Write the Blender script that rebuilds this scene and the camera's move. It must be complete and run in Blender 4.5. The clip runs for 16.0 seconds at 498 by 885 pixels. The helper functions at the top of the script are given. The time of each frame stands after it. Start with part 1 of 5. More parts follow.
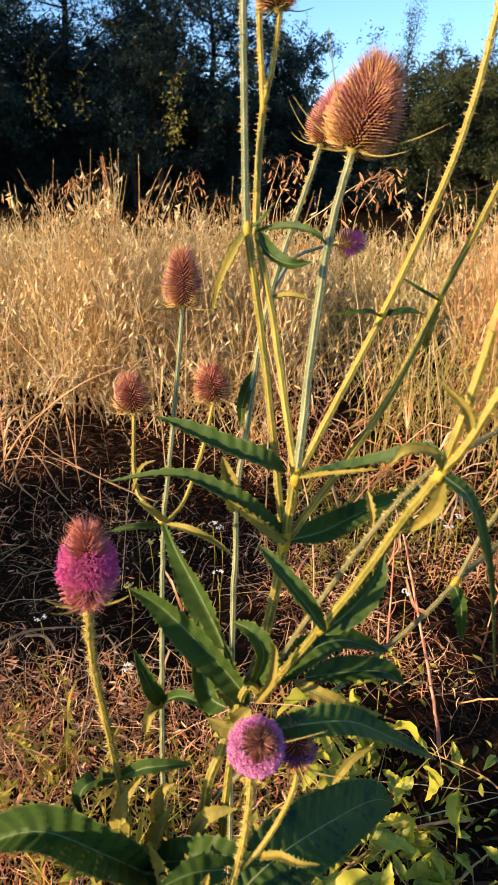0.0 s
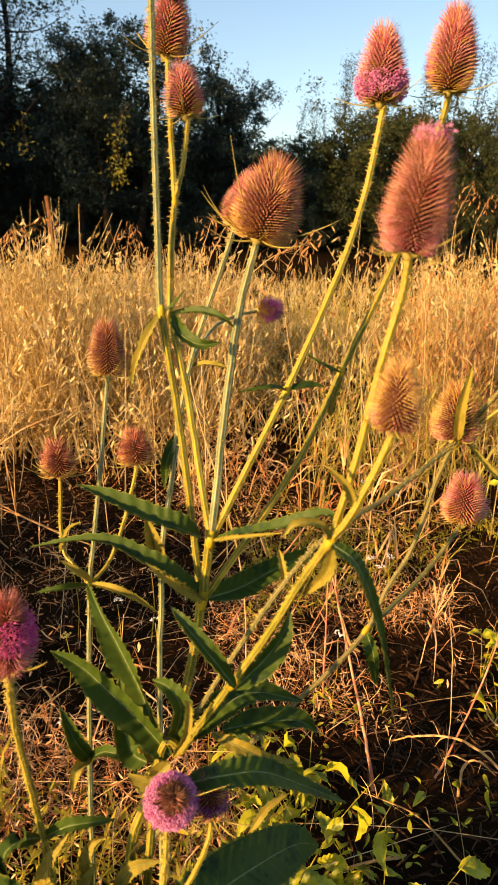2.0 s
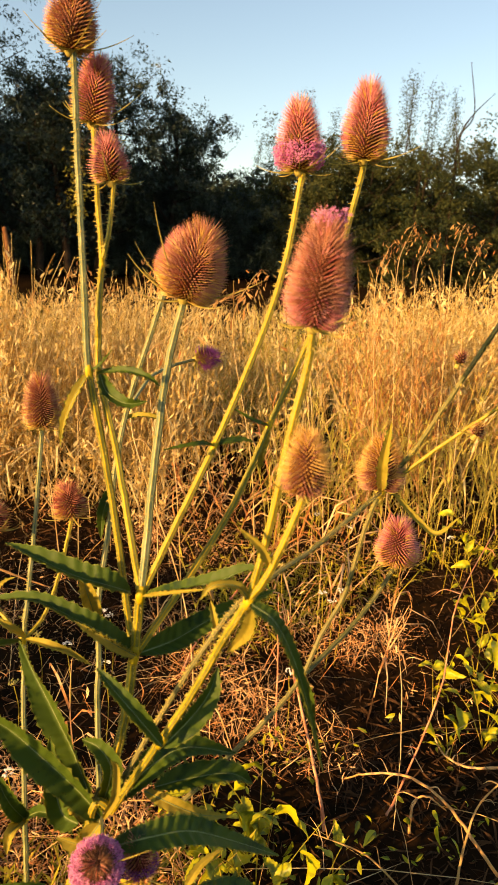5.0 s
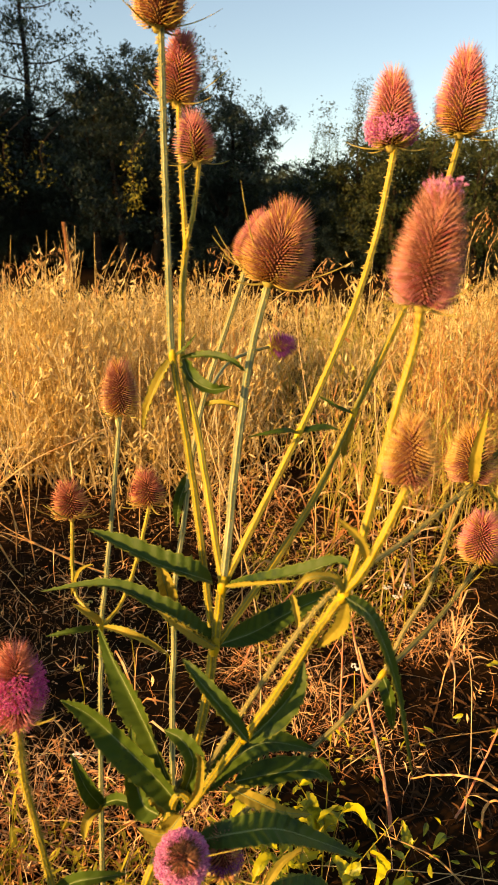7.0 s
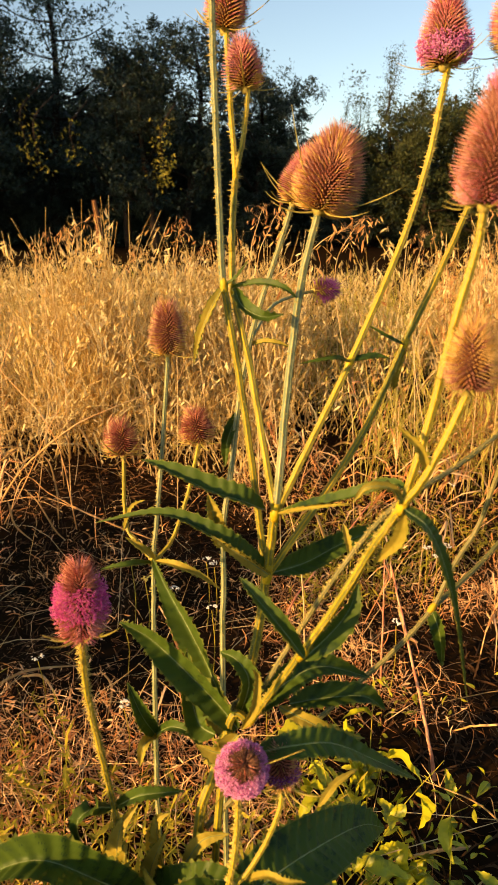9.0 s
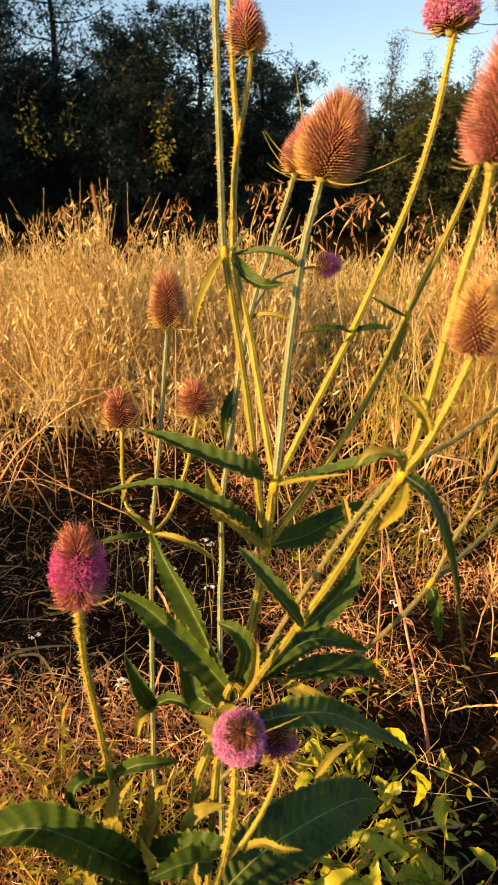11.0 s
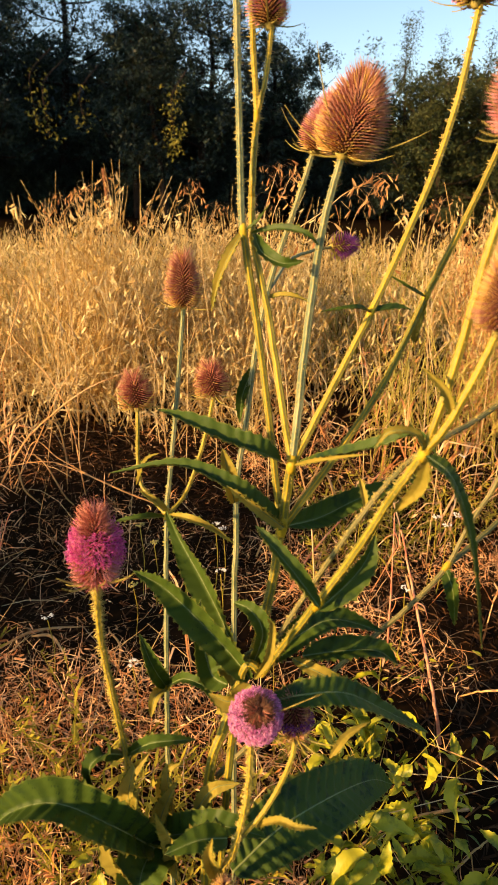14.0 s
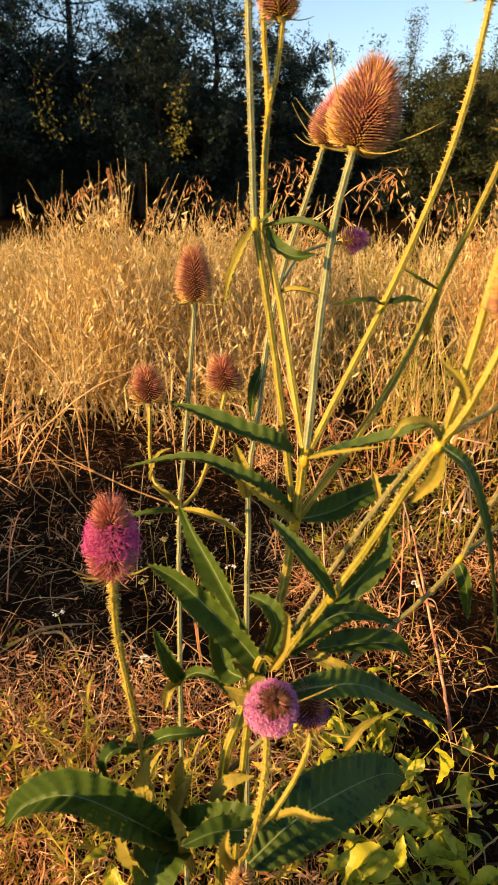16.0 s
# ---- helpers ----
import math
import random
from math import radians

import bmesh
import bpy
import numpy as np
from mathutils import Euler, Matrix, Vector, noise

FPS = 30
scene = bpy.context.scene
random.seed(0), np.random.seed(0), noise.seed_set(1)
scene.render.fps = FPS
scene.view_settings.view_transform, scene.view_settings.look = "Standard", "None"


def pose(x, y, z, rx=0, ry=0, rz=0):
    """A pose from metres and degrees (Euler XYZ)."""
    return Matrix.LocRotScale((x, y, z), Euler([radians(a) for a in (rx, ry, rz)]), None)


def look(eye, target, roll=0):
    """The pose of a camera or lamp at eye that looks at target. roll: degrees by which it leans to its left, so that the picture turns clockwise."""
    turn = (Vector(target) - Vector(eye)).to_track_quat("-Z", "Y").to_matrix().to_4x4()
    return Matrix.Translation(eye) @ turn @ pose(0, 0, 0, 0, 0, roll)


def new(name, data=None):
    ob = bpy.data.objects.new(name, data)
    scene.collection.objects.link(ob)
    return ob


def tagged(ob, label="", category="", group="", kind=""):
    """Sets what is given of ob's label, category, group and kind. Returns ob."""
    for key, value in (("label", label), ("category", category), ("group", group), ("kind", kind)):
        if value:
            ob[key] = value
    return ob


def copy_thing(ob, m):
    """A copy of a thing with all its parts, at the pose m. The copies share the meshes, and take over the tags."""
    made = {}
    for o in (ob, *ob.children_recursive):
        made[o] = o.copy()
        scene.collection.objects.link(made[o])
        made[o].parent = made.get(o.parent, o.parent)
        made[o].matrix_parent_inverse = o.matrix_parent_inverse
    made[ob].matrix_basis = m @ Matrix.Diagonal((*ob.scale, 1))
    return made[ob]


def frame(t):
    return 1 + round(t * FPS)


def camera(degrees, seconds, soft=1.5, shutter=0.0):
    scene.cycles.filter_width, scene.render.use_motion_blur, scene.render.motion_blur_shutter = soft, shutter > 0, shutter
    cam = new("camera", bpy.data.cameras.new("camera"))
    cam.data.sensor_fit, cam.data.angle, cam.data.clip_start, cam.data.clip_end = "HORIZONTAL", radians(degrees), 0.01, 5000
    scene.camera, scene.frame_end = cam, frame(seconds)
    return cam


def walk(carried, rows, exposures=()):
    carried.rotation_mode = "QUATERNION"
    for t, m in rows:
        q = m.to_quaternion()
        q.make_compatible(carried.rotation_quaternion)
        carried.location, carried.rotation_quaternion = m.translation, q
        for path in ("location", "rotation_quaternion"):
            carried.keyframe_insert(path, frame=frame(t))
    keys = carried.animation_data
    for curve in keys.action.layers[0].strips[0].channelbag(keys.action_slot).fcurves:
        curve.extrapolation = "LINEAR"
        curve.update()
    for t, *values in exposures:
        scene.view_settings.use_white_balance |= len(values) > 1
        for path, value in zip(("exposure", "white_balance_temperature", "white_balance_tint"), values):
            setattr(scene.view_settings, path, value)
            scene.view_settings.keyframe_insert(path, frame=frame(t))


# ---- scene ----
cam = camera(40.0, 16.0, soft=1.5)
ROWS = [
    (0, 0, 0, 0.95, 69.06, -1.93, -0.4),
    (0.5, 0.0038, -0.0146, 0.966, 70.3, -2.36, -1.6),
    (1, 0.015, -0.0249, 0.9711, 70.99, -2.02, -2.33),
    (1.5, 0.0298, -0.0288, 0.9812, 71.38, -2.12, -3.44),
    (2, 0.0276, -0.033, 0.9923, 72.12, -2.5, -4.71),
    (2.5, 0.0362, -0.0425, 1.0056, 73.14, -2.55, -5.7),
    (3, 0.0489, -0.0526, 1.0197, 74.14, -2.71, -7.02),
    (3.5, 0.0583, -0.0479, 1.0243, 74.46, -2.64, -8.15),
    (6, 0.0563, -0.0323, 1.0168, 74.5, -2.06, -7.08),
    (6.5, 0.0362, -0.0208, 1.0136, 74.05, -2.1, -5.01),
    (7, 0.0306, -0.0214, 1.0108, 73.78, -1.86, -3.58),
    (7.5, 0.0263, -0.025, 1.0014, 73.37, -1.38, -2.92),
    (8, 0.0217, -0.0257, 0.9846, 72.6, -1.02, -2.39),
    (8.5, 0.018, -0.0293, 0.9744, 71.93, -0.89, -1.74),
    (9, 0.0125, -0.0374, 0.969, 71.94, -0.64, -1.22),
    (9.5, 0.0117, -0.0381, 0.9619, 71.86, -0.67, -1),
    (10, 0.0127, -0.0369, 0.9579, 71.53, -1.03, -1.2),
    (12.5, 0.0073, -0.0395, 0.9484, 70.45, -1.29, -1.13),
    (13, 0.0072, -0.0403, 0.9496, 70.25, -1.39, -0.79),
    (13.5, 0.0036, -0.0358, 0.9442, 69.95, -1.43, -0.5),
    (14, 0.0041, -0.0358, 0.9457, 69.81, -1.32, -0.38),
    (14.5, -0.0034, -0.039, 0.9485, 69.94, -1.4, -0.26),
    (15, -0.0054, -0.0379, 0.9443, 69.92, -1.31, -0.12),
    (15.5, -0.004, -0.038, 0.9438, 69.86, -1.05, -0.11),
    (16, -0.0021, -0.0385, 0.9416, 69.7, -0.84, -0.01),
]
EXPOSURES = [(0.0, 1.23, 4750, 12.5), (1.5, 1.22, 6000, 11), (3.5, 1.26, 7350, 11), (7.0, 1.25, 7500, 11), (10.0, 1.21, 6750, 11), (16.0, 1.21, 6250, 11.5)]
cam.data.dof.use_dof, cam.data.dof.focus_distance, cam.data.dof.aperture_fstop = True, 1.0, 18.0
walk(cam, [(t, pose(*p)) for t, *p in ROWS], EXPOSURES)

# ---- world, sun, exposure ----
SUN_AZ, SUN_EL = radians(236.0), radians(16.0)      # compass style: 0 = +y, clockwise
world = bpy.data.worlds.new("world")
scene.world = world
world.use_nodes = True
wn, wl = world.node_tree.nodes, world.node_tree.links
sky = wn.new("ShaderNodeTexSky")
sky.sky_type, sky.sun_disc = "NISHITA", False
sky.sun_elevation, sky.sun_rotation = SUN_EL, SUN_AZ
sky.air_density, sky.dust_density, sky.ozone_density = 1.0, 0.7, 0.9
wl.new(sky.outputs[0], wn["Background"].inputs[0])
wn["Background"].inputs[1].default_value = 0.094
sun = new("sun", bpy.data.lights.new("sun", "SUN"))
sun.data.energy, sun.data.angle, sun.data.color = 5.0, radians(0.6), (1.0, 0.60, 0.25)
to_sun = Vector((math.sin(SUN_AZ) * math.cos(SUN_EL), math.cos(SUN_AZ) * math.cos(SUN_EL), math.sin(SUN_EL)))
sun.matrix_world = look(to_sun * 40, (0, 0, 0))


# ---- materials ----
def material(name, stops, rough=0.7, scale=60.0, bump=0.15, through_light=0.0, through_color=None, source="island", spread=0.55, spec=0.1):
    """stops: colours from dark to light, picked by a random value per piece and by noise at two scales."""
    m = bpy.data.materials.new(name)
    m.use_nodes = True
    n, l = m.node_tree.nodes, m.node_tree.links
    bsdf, out = n["Principled BSDF"], n["Material Output"]
    coord = n.new("ShaderNodeTexCoord")
    fine, broad = n.new("ShaderNodeTexNoise"), n.new("ShaderNodeTexNoise")
    for tex, s, d in ((fine, scale * 6, 4.0), (broad, scale, 3.0)):
        tex.inputs["Scale"].default_value, tex.inputs["Detail"].default_value = s, d
        l.new(coord.outputs["Object"], tex.inputs["Vector"])
    add = n.new("ShaderNodeMath")
    add.operation = "MULTIPLY_ADD"
    l.new(fine.outputs["Fac"], add.inputs[0])
    add.inputs[1].default_value = 0.45
    l.new(broad.outputs["Fac"], add.inputs[2])
    mix = n.new("ShaderNodeMath")
    mix.operation = "MULTIPLY_ADD"
    if source == "island":
        rnd = n.new("ShaderNodeNewGeometry").outputs["Random Per Island"]
    else:
        rnd = n.new("ShaderNodeObjectInfo").outputs["Random"]
    l.new(rnd, mix.inputs[0])
    mix.inputs[1].default_value = spread
    l.new(add.outputs[0], mix.inputs[2])
    ramp = n.new("ShaderNodeValToRGB")
    els = ramp.color_ramp.elements
    while len(els) < len(stops):
        els.new(0.5)
    for k, (e, c) in enumerate(zip(els, stops)):
        e.position = 0.38 + (0.75 + spread * 0.8) * k / max(1, len(stops) - 1) * 0.78
        e.color = (*c, 1)
    l.new(mix.outputs[0], ramp.inputs[0])
    l.new(ramp.outputs[0], bsdf.inputs["Base Color"])
    bsdf.inputs["Roughness"].default_value = rough
    bsdf.inputs["Specular IOR Level"].default_value = spec
    if bump:
        b = n.new("ShaderNodeBump")
        b.inputs["Strength"].default_value, b.inputs["Distance"].default_value = bump, 0.002
        l.new(fine.outputs["Fac"], b.inputs["Height"])
        l.new(b.outputs[0], bsdf.inputs["Normal"])
    if through_light:
        tr, sh = n.new("ShaderNodeBsdfTranslucent"), n.new("ShaderNodeMixShader")
        tint = n.new("ShaderNodeMix")
        tint.data_type, tint.blend_type = "RGBA", "MIX"
        tint.inputs[0].default_value = 0.6
        l.new(ramp.outputs[0], tint.inputs[6])
        tint.inputs[7].default_value = (*(through_color or stops[-1]), 1)
        l.new(tint.outputs[2], tr.inputs["Color"])
        sh.inputs[0].default_value = through_light
        l.new(bsdf.outputs[0], sh.inputs[1])
        l.new(tr.outputs[0], sh.inputs[2])
        l.new(sh.outputs[0], out.inputs["Surface"])
    return m


STRAW = material("straw", [(0.26, 0.13, 0.045), (0.46, 0.28, 0.10), (0.60, 0.41, 0.17), (0.68, 0.52, 0.27)], 0.6, 8, 0, 0.3, (0.7, 0.45, 0.15))
RUSSET_OAT = material("russet_oat", [(0.16, 0.060, 0.022), (0.38, 0.17, 0.055), (0.60, 0.36, 0.14)], 0.6, 6.0, 0, 0.30, (0.70, 0.38, 0.14))
SPINE_DARK = material("dark_spine", [(0.035, 0.014, 0.010), (0.085, 0.035, 0.022), (0.20, 0.10, 0.06)], 0.5, 40, 0, 0.1)
# orange straw brightened so that the sun on the stalks is in its colour
SUNLIT_STRAW = material("sunlit_straw", [(0.50, 0.23, 0.07), (0.72, 0.40, 0.14), (0.84, 0.55, 0.25)], 0.5, 8, 0, 0.2, (0.8, 0.5, 0.2))
STRAW_FIELD = material("field_straw", [(0.075, 0.036, 0.010), (0.31, 0.19, 0.052), (0.55, 0.40, 0.135), (0.74, 0.61, 0.30)], 0.6, 6.0, 0, 0.30, (0.75, 0.48, 0.16))
GREEN_STRAW = material("green_straw", [(0.20, 0.19, 0.03), (0.40, 0.35, 0.06), (0.55, 0.46, 0.11)], 0.6, 1.0, 0, 0.35, (0.5, 0.45, 0.08))
LITTER = material("litter", [(0.06, 0.022, 0.008), (0.38, 0.145, 0.045), (0.76, 0.35, 0.12), (0.92, 0.60, 0.30)], 0.7, 9, 0, 0.28)
# near-black tones carry the shade between the litter pieces
SHADE_THATCH = material("old_thatch", [(0.007, 0.004, 0.002), (0.022, 0.011, 0.0045), (0.045, 0.022, 0.009), (0.085, 0.043, 0.018)], 0.85, 9, 0, 0.1)
REDSTEM = material("red_dry_stem", [(0.34, 0.10, 0.05), (0.52, 0.19, 0.10), (0.60, 0.32, 0.18)], 0.6, 40, 0.2)
# soil darkened so that shade on the ground is in its colour
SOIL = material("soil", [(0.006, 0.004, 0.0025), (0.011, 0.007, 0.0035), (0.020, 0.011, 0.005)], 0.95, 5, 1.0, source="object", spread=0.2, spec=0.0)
HERB = material("herb_leaf", [(0.05, 0.06, 0.010), (0.22, 0.20, 0.020), (0.46, 0.37, 0.04)], 0.5, 20, 0.1, 0.35, (0.38, 0.40, 0.03))
# near-black to bright yellow-green per leaf imitates patchy sun on the weeds
WEED = material("weed_leaf", [(0.012, 0.032, 0.005), (0.09, 0.13, 0.009), (0.40, 0.39, 0.018)], 0.42, 20, 0.25, 0.22, (0.42, 0.46, 0.03), spec=0.3)
TEASEL_LEAF = material("teasel_leaf", [(0.008, 0.023, 0.010), (0.015, 0.040, 0.013), (0.056, 0.095, 0.012)], 0.5, 35, 0.15, 0.24, (0.26, 0.34, 0.015), spec=0.16)
# yellow leaf tone that also puts sunlight into the colour of lit leaves
LEAF_YELLOW = material("yellow_sunlit_leaf", [(0.13, 0.13, 0.018), (0.25, 0.22, 0.03), (0.38, 0.31, 0.05)], 0.5, 40, 0.3, 0.35, (0.5, 0.4, 0.06))
MIDRIB = material("midrib", [(0.10, 0.15, 0.045), (0.19, 0.23, 0.085)], 0.5, 60, 0.1)
STEM = material("teasel_stem", [(0.20, 0.145, 0.006), (0.36, 0.255, 0.009), (0.48, 0.35, 0.018)], 0.5, 45, 0.3, source="object", spread=0.3, spec=0.18)
# greyer, bluer stem: shade from neighbouring plants is in the colour
STEM_PALE = material("pale_teasel_stem", [(0.17, 0.17, 0.05), (0.28, 0.27, 0.09), (0.40, 0.37, 0.16)], 0.5, 45, 0.3, source="object", spread=0.3, spec=0.18)
# darker copy of the stem, with shade put into its colour
STEM_SHADED = material("shaded_teasel_stem", [(0.08, 0.075, 0.02), (0.15, 0.135, 0.035), (0.24, 0.20, 0.06)], 0.55, 45, 0.3, source="object", spread=0.3, spec=0.3)
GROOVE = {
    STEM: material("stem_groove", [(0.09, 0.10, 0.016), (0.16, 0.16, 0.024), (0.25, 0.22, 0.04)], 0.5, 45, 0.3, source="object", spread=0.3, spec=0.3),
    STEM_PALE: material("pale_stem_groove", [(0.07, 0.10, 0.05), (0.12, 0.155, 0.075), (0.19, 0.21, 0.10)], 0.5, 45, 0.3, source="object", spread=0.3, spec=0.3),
    STEM_SHADED: material("shaded_stem_groove", [(0.05, 0.06, 0.02), (0.09, 0.10, 0.03), (0.15, 0.14, 0.05)], 0.55, 45, 0.3, source="object", spread=0.3, spec=0.3),
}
PRICKLE = material("prickle", [(0.26, 0.20, 0.035), (0.42, 0.33, 0.085)], 0.5, 40, 0)
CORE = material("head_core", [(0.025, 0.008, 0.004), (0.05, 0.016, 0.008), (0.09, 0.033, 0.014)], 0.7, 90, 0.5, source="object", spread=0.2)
SPINE = material("head_spine", [(0.25, 0.085, 0.055), (0.40, 0.16, 0.105), (0.54, 0.28, 0.19)], 0.5, 40, 0, 0.25, (0.7, 0.22, 0.12))
SPINE_PINK = material("pink_spine", [(0.36, 0.085, 0.10), (0.54, 0.165, 0.18), (0.68, 0.31, 0.30)], 0.5, 40, 0, 0.25, (0.75, 0.2, 0.2))
SPINE_TAN = material("tan_spine", [(0.42, 0.22, 0.045), (0.58, 0.34, 0.08), (0.72, 0.48, 0.17)], 0.5, 40, 0, 0.25, (0.7, 0.4, 0.12))
SPINE_RED = material("red_brown_spine", [(0.15, 0.032, 0.024), (0.33, 0.085, 0.06), (0.56, 0.23, 0.15)], 0.5, 40, 0, 0.2, (0.6, 0.15, 0.08))
LEAF_RIM = material("leaf_teeth", [(0.045, 0.075, 0.014), (0.13, 0.155, 0.026)], 0.5, 60, 0, 0.3, (0.5, 0.45, 0.06))
FLORET = material("floret", [(0.42, 0.02, 0.22), (0.64, 0.06, 0.35), (0.80, 0.20, 0.48)], 0.6, 80, 0, 0.3, (0.7, 0.1, 0.4))
FLORET_PALE = material("pale_floret", [(0.46, 0.05, 0.32), (0.66, 0.17, 0.50), (0.82, 0.38, 0.64)], 0.6, 80, 0, 0.3, (0.75, 0.25, 0.45))
FLORET_VIOLET = material("violet_floret", [(0.09, 0.015, 0.12), (0.17, 0.035, 0.22), (0.30, 0.09, 0.33)], 0.6, 80, 0, 0.2, (0.4, 0.1, 0.5))
BRACT = material("bract", [(0.17, 0.15, 0.03), (0.31, 0.26, 0.05), (0.44, 0.36, 0.09)], 0.5, 50, 0.1, 0.2)
# bark with the orange of low sun put into its colour
BARK_SUNLIT = material("sunlit_bark", [(0.07, 0.03, 0.013), (0.13, 0.058, 0.025), (0.20, 0.10, 0.045)], 0.85, 8, 0.8, source="object", spread=0.2)
WHITE = material("white_petal", [(0.60, 0.58, 0.50), (0.78, 0.76, 0.70)], 0.7, 80, 0, 0.2)
YELLOW_BUD = material("dull_yellow_bud", [(0.32, 0.25, 0.05), (0.46, 0.38, 0.10)], 0.7, 80, 0.2)
BARK = material("bark", [(0.012, 0.009, 0.007), (0.025, 0.017, 0.012), (0.05, 0.032, 0.02)], 0.9, 3, 1.0, source="object", spread=0.2)
# deep shade is put into this near-black, bluish leaf colour
TREE_LEAF = material("shaded_tree_leaf", [(0.003, 0.008, 0.007), (0.008, 0.020, 0.020), (0.032, 0.050, 0.034)], 0.5, 0.5, 0, 0.10, (0.22, 0.22, 0.03), spec=0.28)
# lighter copy: sunlight on the outer leaves, put into the colour
TREE_LEAF_SUN = material("sunlit_tree_leaf", [(0.07, 0.08, 0.015), (0.17, 0.17, 0.028), (0.28, 0.25, 0.045)], 0.5, 0.5, 0, 0.35, (0.3, 0.28, 0.03))
# dark copy with the warm tint of low sun in its colour
TREE_LEAF_WARM = material("warm_lit_tree_leaf", [(0.006, 0.014, 0.009), (0.018, 0.032, 0.014), (0.055, 0.064, 0.022)], 0.55, 0.5, 0, 0.18, (0.26, 0.22, 0.05))

# ---- building helpers ----
ROOT = {}


def thing(name, at, label, category, group="", kind=""):
    """An Empty at the base of a thing, under which its parts hang."""
    ob = tagged(new(name), label, category, group, kind)
    ob.location = at
    ROOT[ob] = Vector(at)
    return ob


def part(name, bm, mat, parent, label=""):
    """One bmesh, in world coordinates, as ONE mesh object under a thing or a part."""
    me = bpy.data.meshes.new(name)
    o = ROOT[parent]
    bmesh.ops.translate(bm, verts=bm.verts, vec=-o)
    bm.to_mesh(me)
    bm.free()
    for m in mat if isinstance(mat, (list, tuple)) else [mat]:
        me.materials.append(m)
    for p in me.polygons:
        p.use_smooth = True
    ob = new(name, me)
    ob.shadow_terminator_geometry_offset = 0.3 if name == "leaf" else 0.1
    ob.parent = parent
    ROOT[ob] = o
    return tagged(ob, label)


def soup_mesh(name, verts, tris, mats, index=None, smooth=False):
    """A mesh from arrays of vertices and triangles."""
    me = bpy.data.meshes.new(name)
    v, f = np.asarray(verts, np.float32), np.asarray(tris, np.int32)
    me.vertices.add(len(v))
    me.vertices.foreach_set("co", v.ravel())
    me.loops.add(f.size)
    me.loops.foreach_set("vertex_index", f.ravel())
    me.polygons.add(len(f))
    me.polygons.foreach_set("loop_start", np.arange(0, f.size, 3, dtype=np.int32))
    me.polygons.foreach_set("loop_total", np.full(len(f), 3, np.int32))
    if index is not None:
        me.polygons.foreach_set("material_index", np.asarray(index, np.int32))
    if smooth:
        me.polygons.foreach_set("use_smooth", np.ones(len(f), bool))
    for m in mats:
        me.materials.append(m)
    me.update(calc_edges=True)
    return me


class Soup:
    """Many small pieces, joined in one mesh of kind stuff."""

    def __init__(self):
        self.v, self.f, self.m, self.n = [], [], [], 0

    def add(self, v, f, m=0):
        v, f = np.asarray(v, float).reshape(-1, 3), np.asarray(f, int).reshape(-1, 3)
        self.v.append(v)
        self.f.append(f + self.n)
        self.m.append(np.full(len(f), m) if np.isscalar(m) else np.asarray(m))
        self.n += len(v)

    def arrays(self):
        return np.concatenate(self.v), np.concatenate(self.f), np.concatenate(self.m)

    def scatter(self, piece, turns, places):
        """Copies of a piece (arrays), each with its 3 x 3 turn-and-scale and its place."""
        v, f, m = piece
        k = len(turns)
        if not k:
            return
        w = np.einsum("kij,vj->kvi", turns, v) + np.asarray(places)[:, None]
        self.v.append(w.reshape(-1, 3))
        self.f.append((f[None] + (np.arange(k) * len(v))[:, None, None]).reshape(-1, 3) + self.n)
        self.m.append(np.tile(m, k))
        self.n += k * len(v)

    def mesh(self, name, mats):
        return soup_mesh(name, *self.arrays()[:2], mats, self.arrays()[2])


def turns_z(rng, k, tilt=0.15, low=0.8, high=1.2):
    """k random turns about z with a little lean and a size."""
    a, b, c = rng.uniform(0, 2 * np.pi, k), rng.normal(0, tilt, k), rng.normal(0, tilt, k)
    s = rng.uniform(low, high, k)
    z, o = np.zeros(k), np.ones(k)
    rz = np.array([[np.cos(a), -np.sin(a), z], [np.sin(a), np.cos(a), z], [z, z, o]]).transpose(2, 0, 1)
    rx = np.array([[o, z, z], [z, np.cos(b), -np.sin(b)], [z, np.sin(b), np.cos(b)]]).transpose(2, 0, 1)
    ry = np.array([[np.cos(c), z, np.sin(c)], [z, o, z], [-np.sin(c), z, np.cos(c)]]).transpose(2, 0, 1)
    return np.einsum("kij,kjl,klm->kim", rx, ry, rz) * s[:, None, None]


def spline(points, per=6):
    """A smooth line (Catmull-Rom) through a few points."""
    p = [Vector(q) for q in points]
    if len(p) < 3:
        return [p[0].lerp(p[-1], k / per) for k in range(per + 1)]
    p = [p[0] * 2 - p[1], *p, p[-1] * 2 - p[-2]]
    out = []
    for i in range(1, len(p) - 2):
        a, b, c, d = p[i - 1 : i + 3]
        for k in range(per):
            t = k / per
            out.append(0.5 * (2 * b + (c - a) * t + (2 * a - 5 * b + 4 * c - d) * t * t + (3 * b - a - 3 * c + d) * t ** 3))
    out.append(p[-2])
    return out


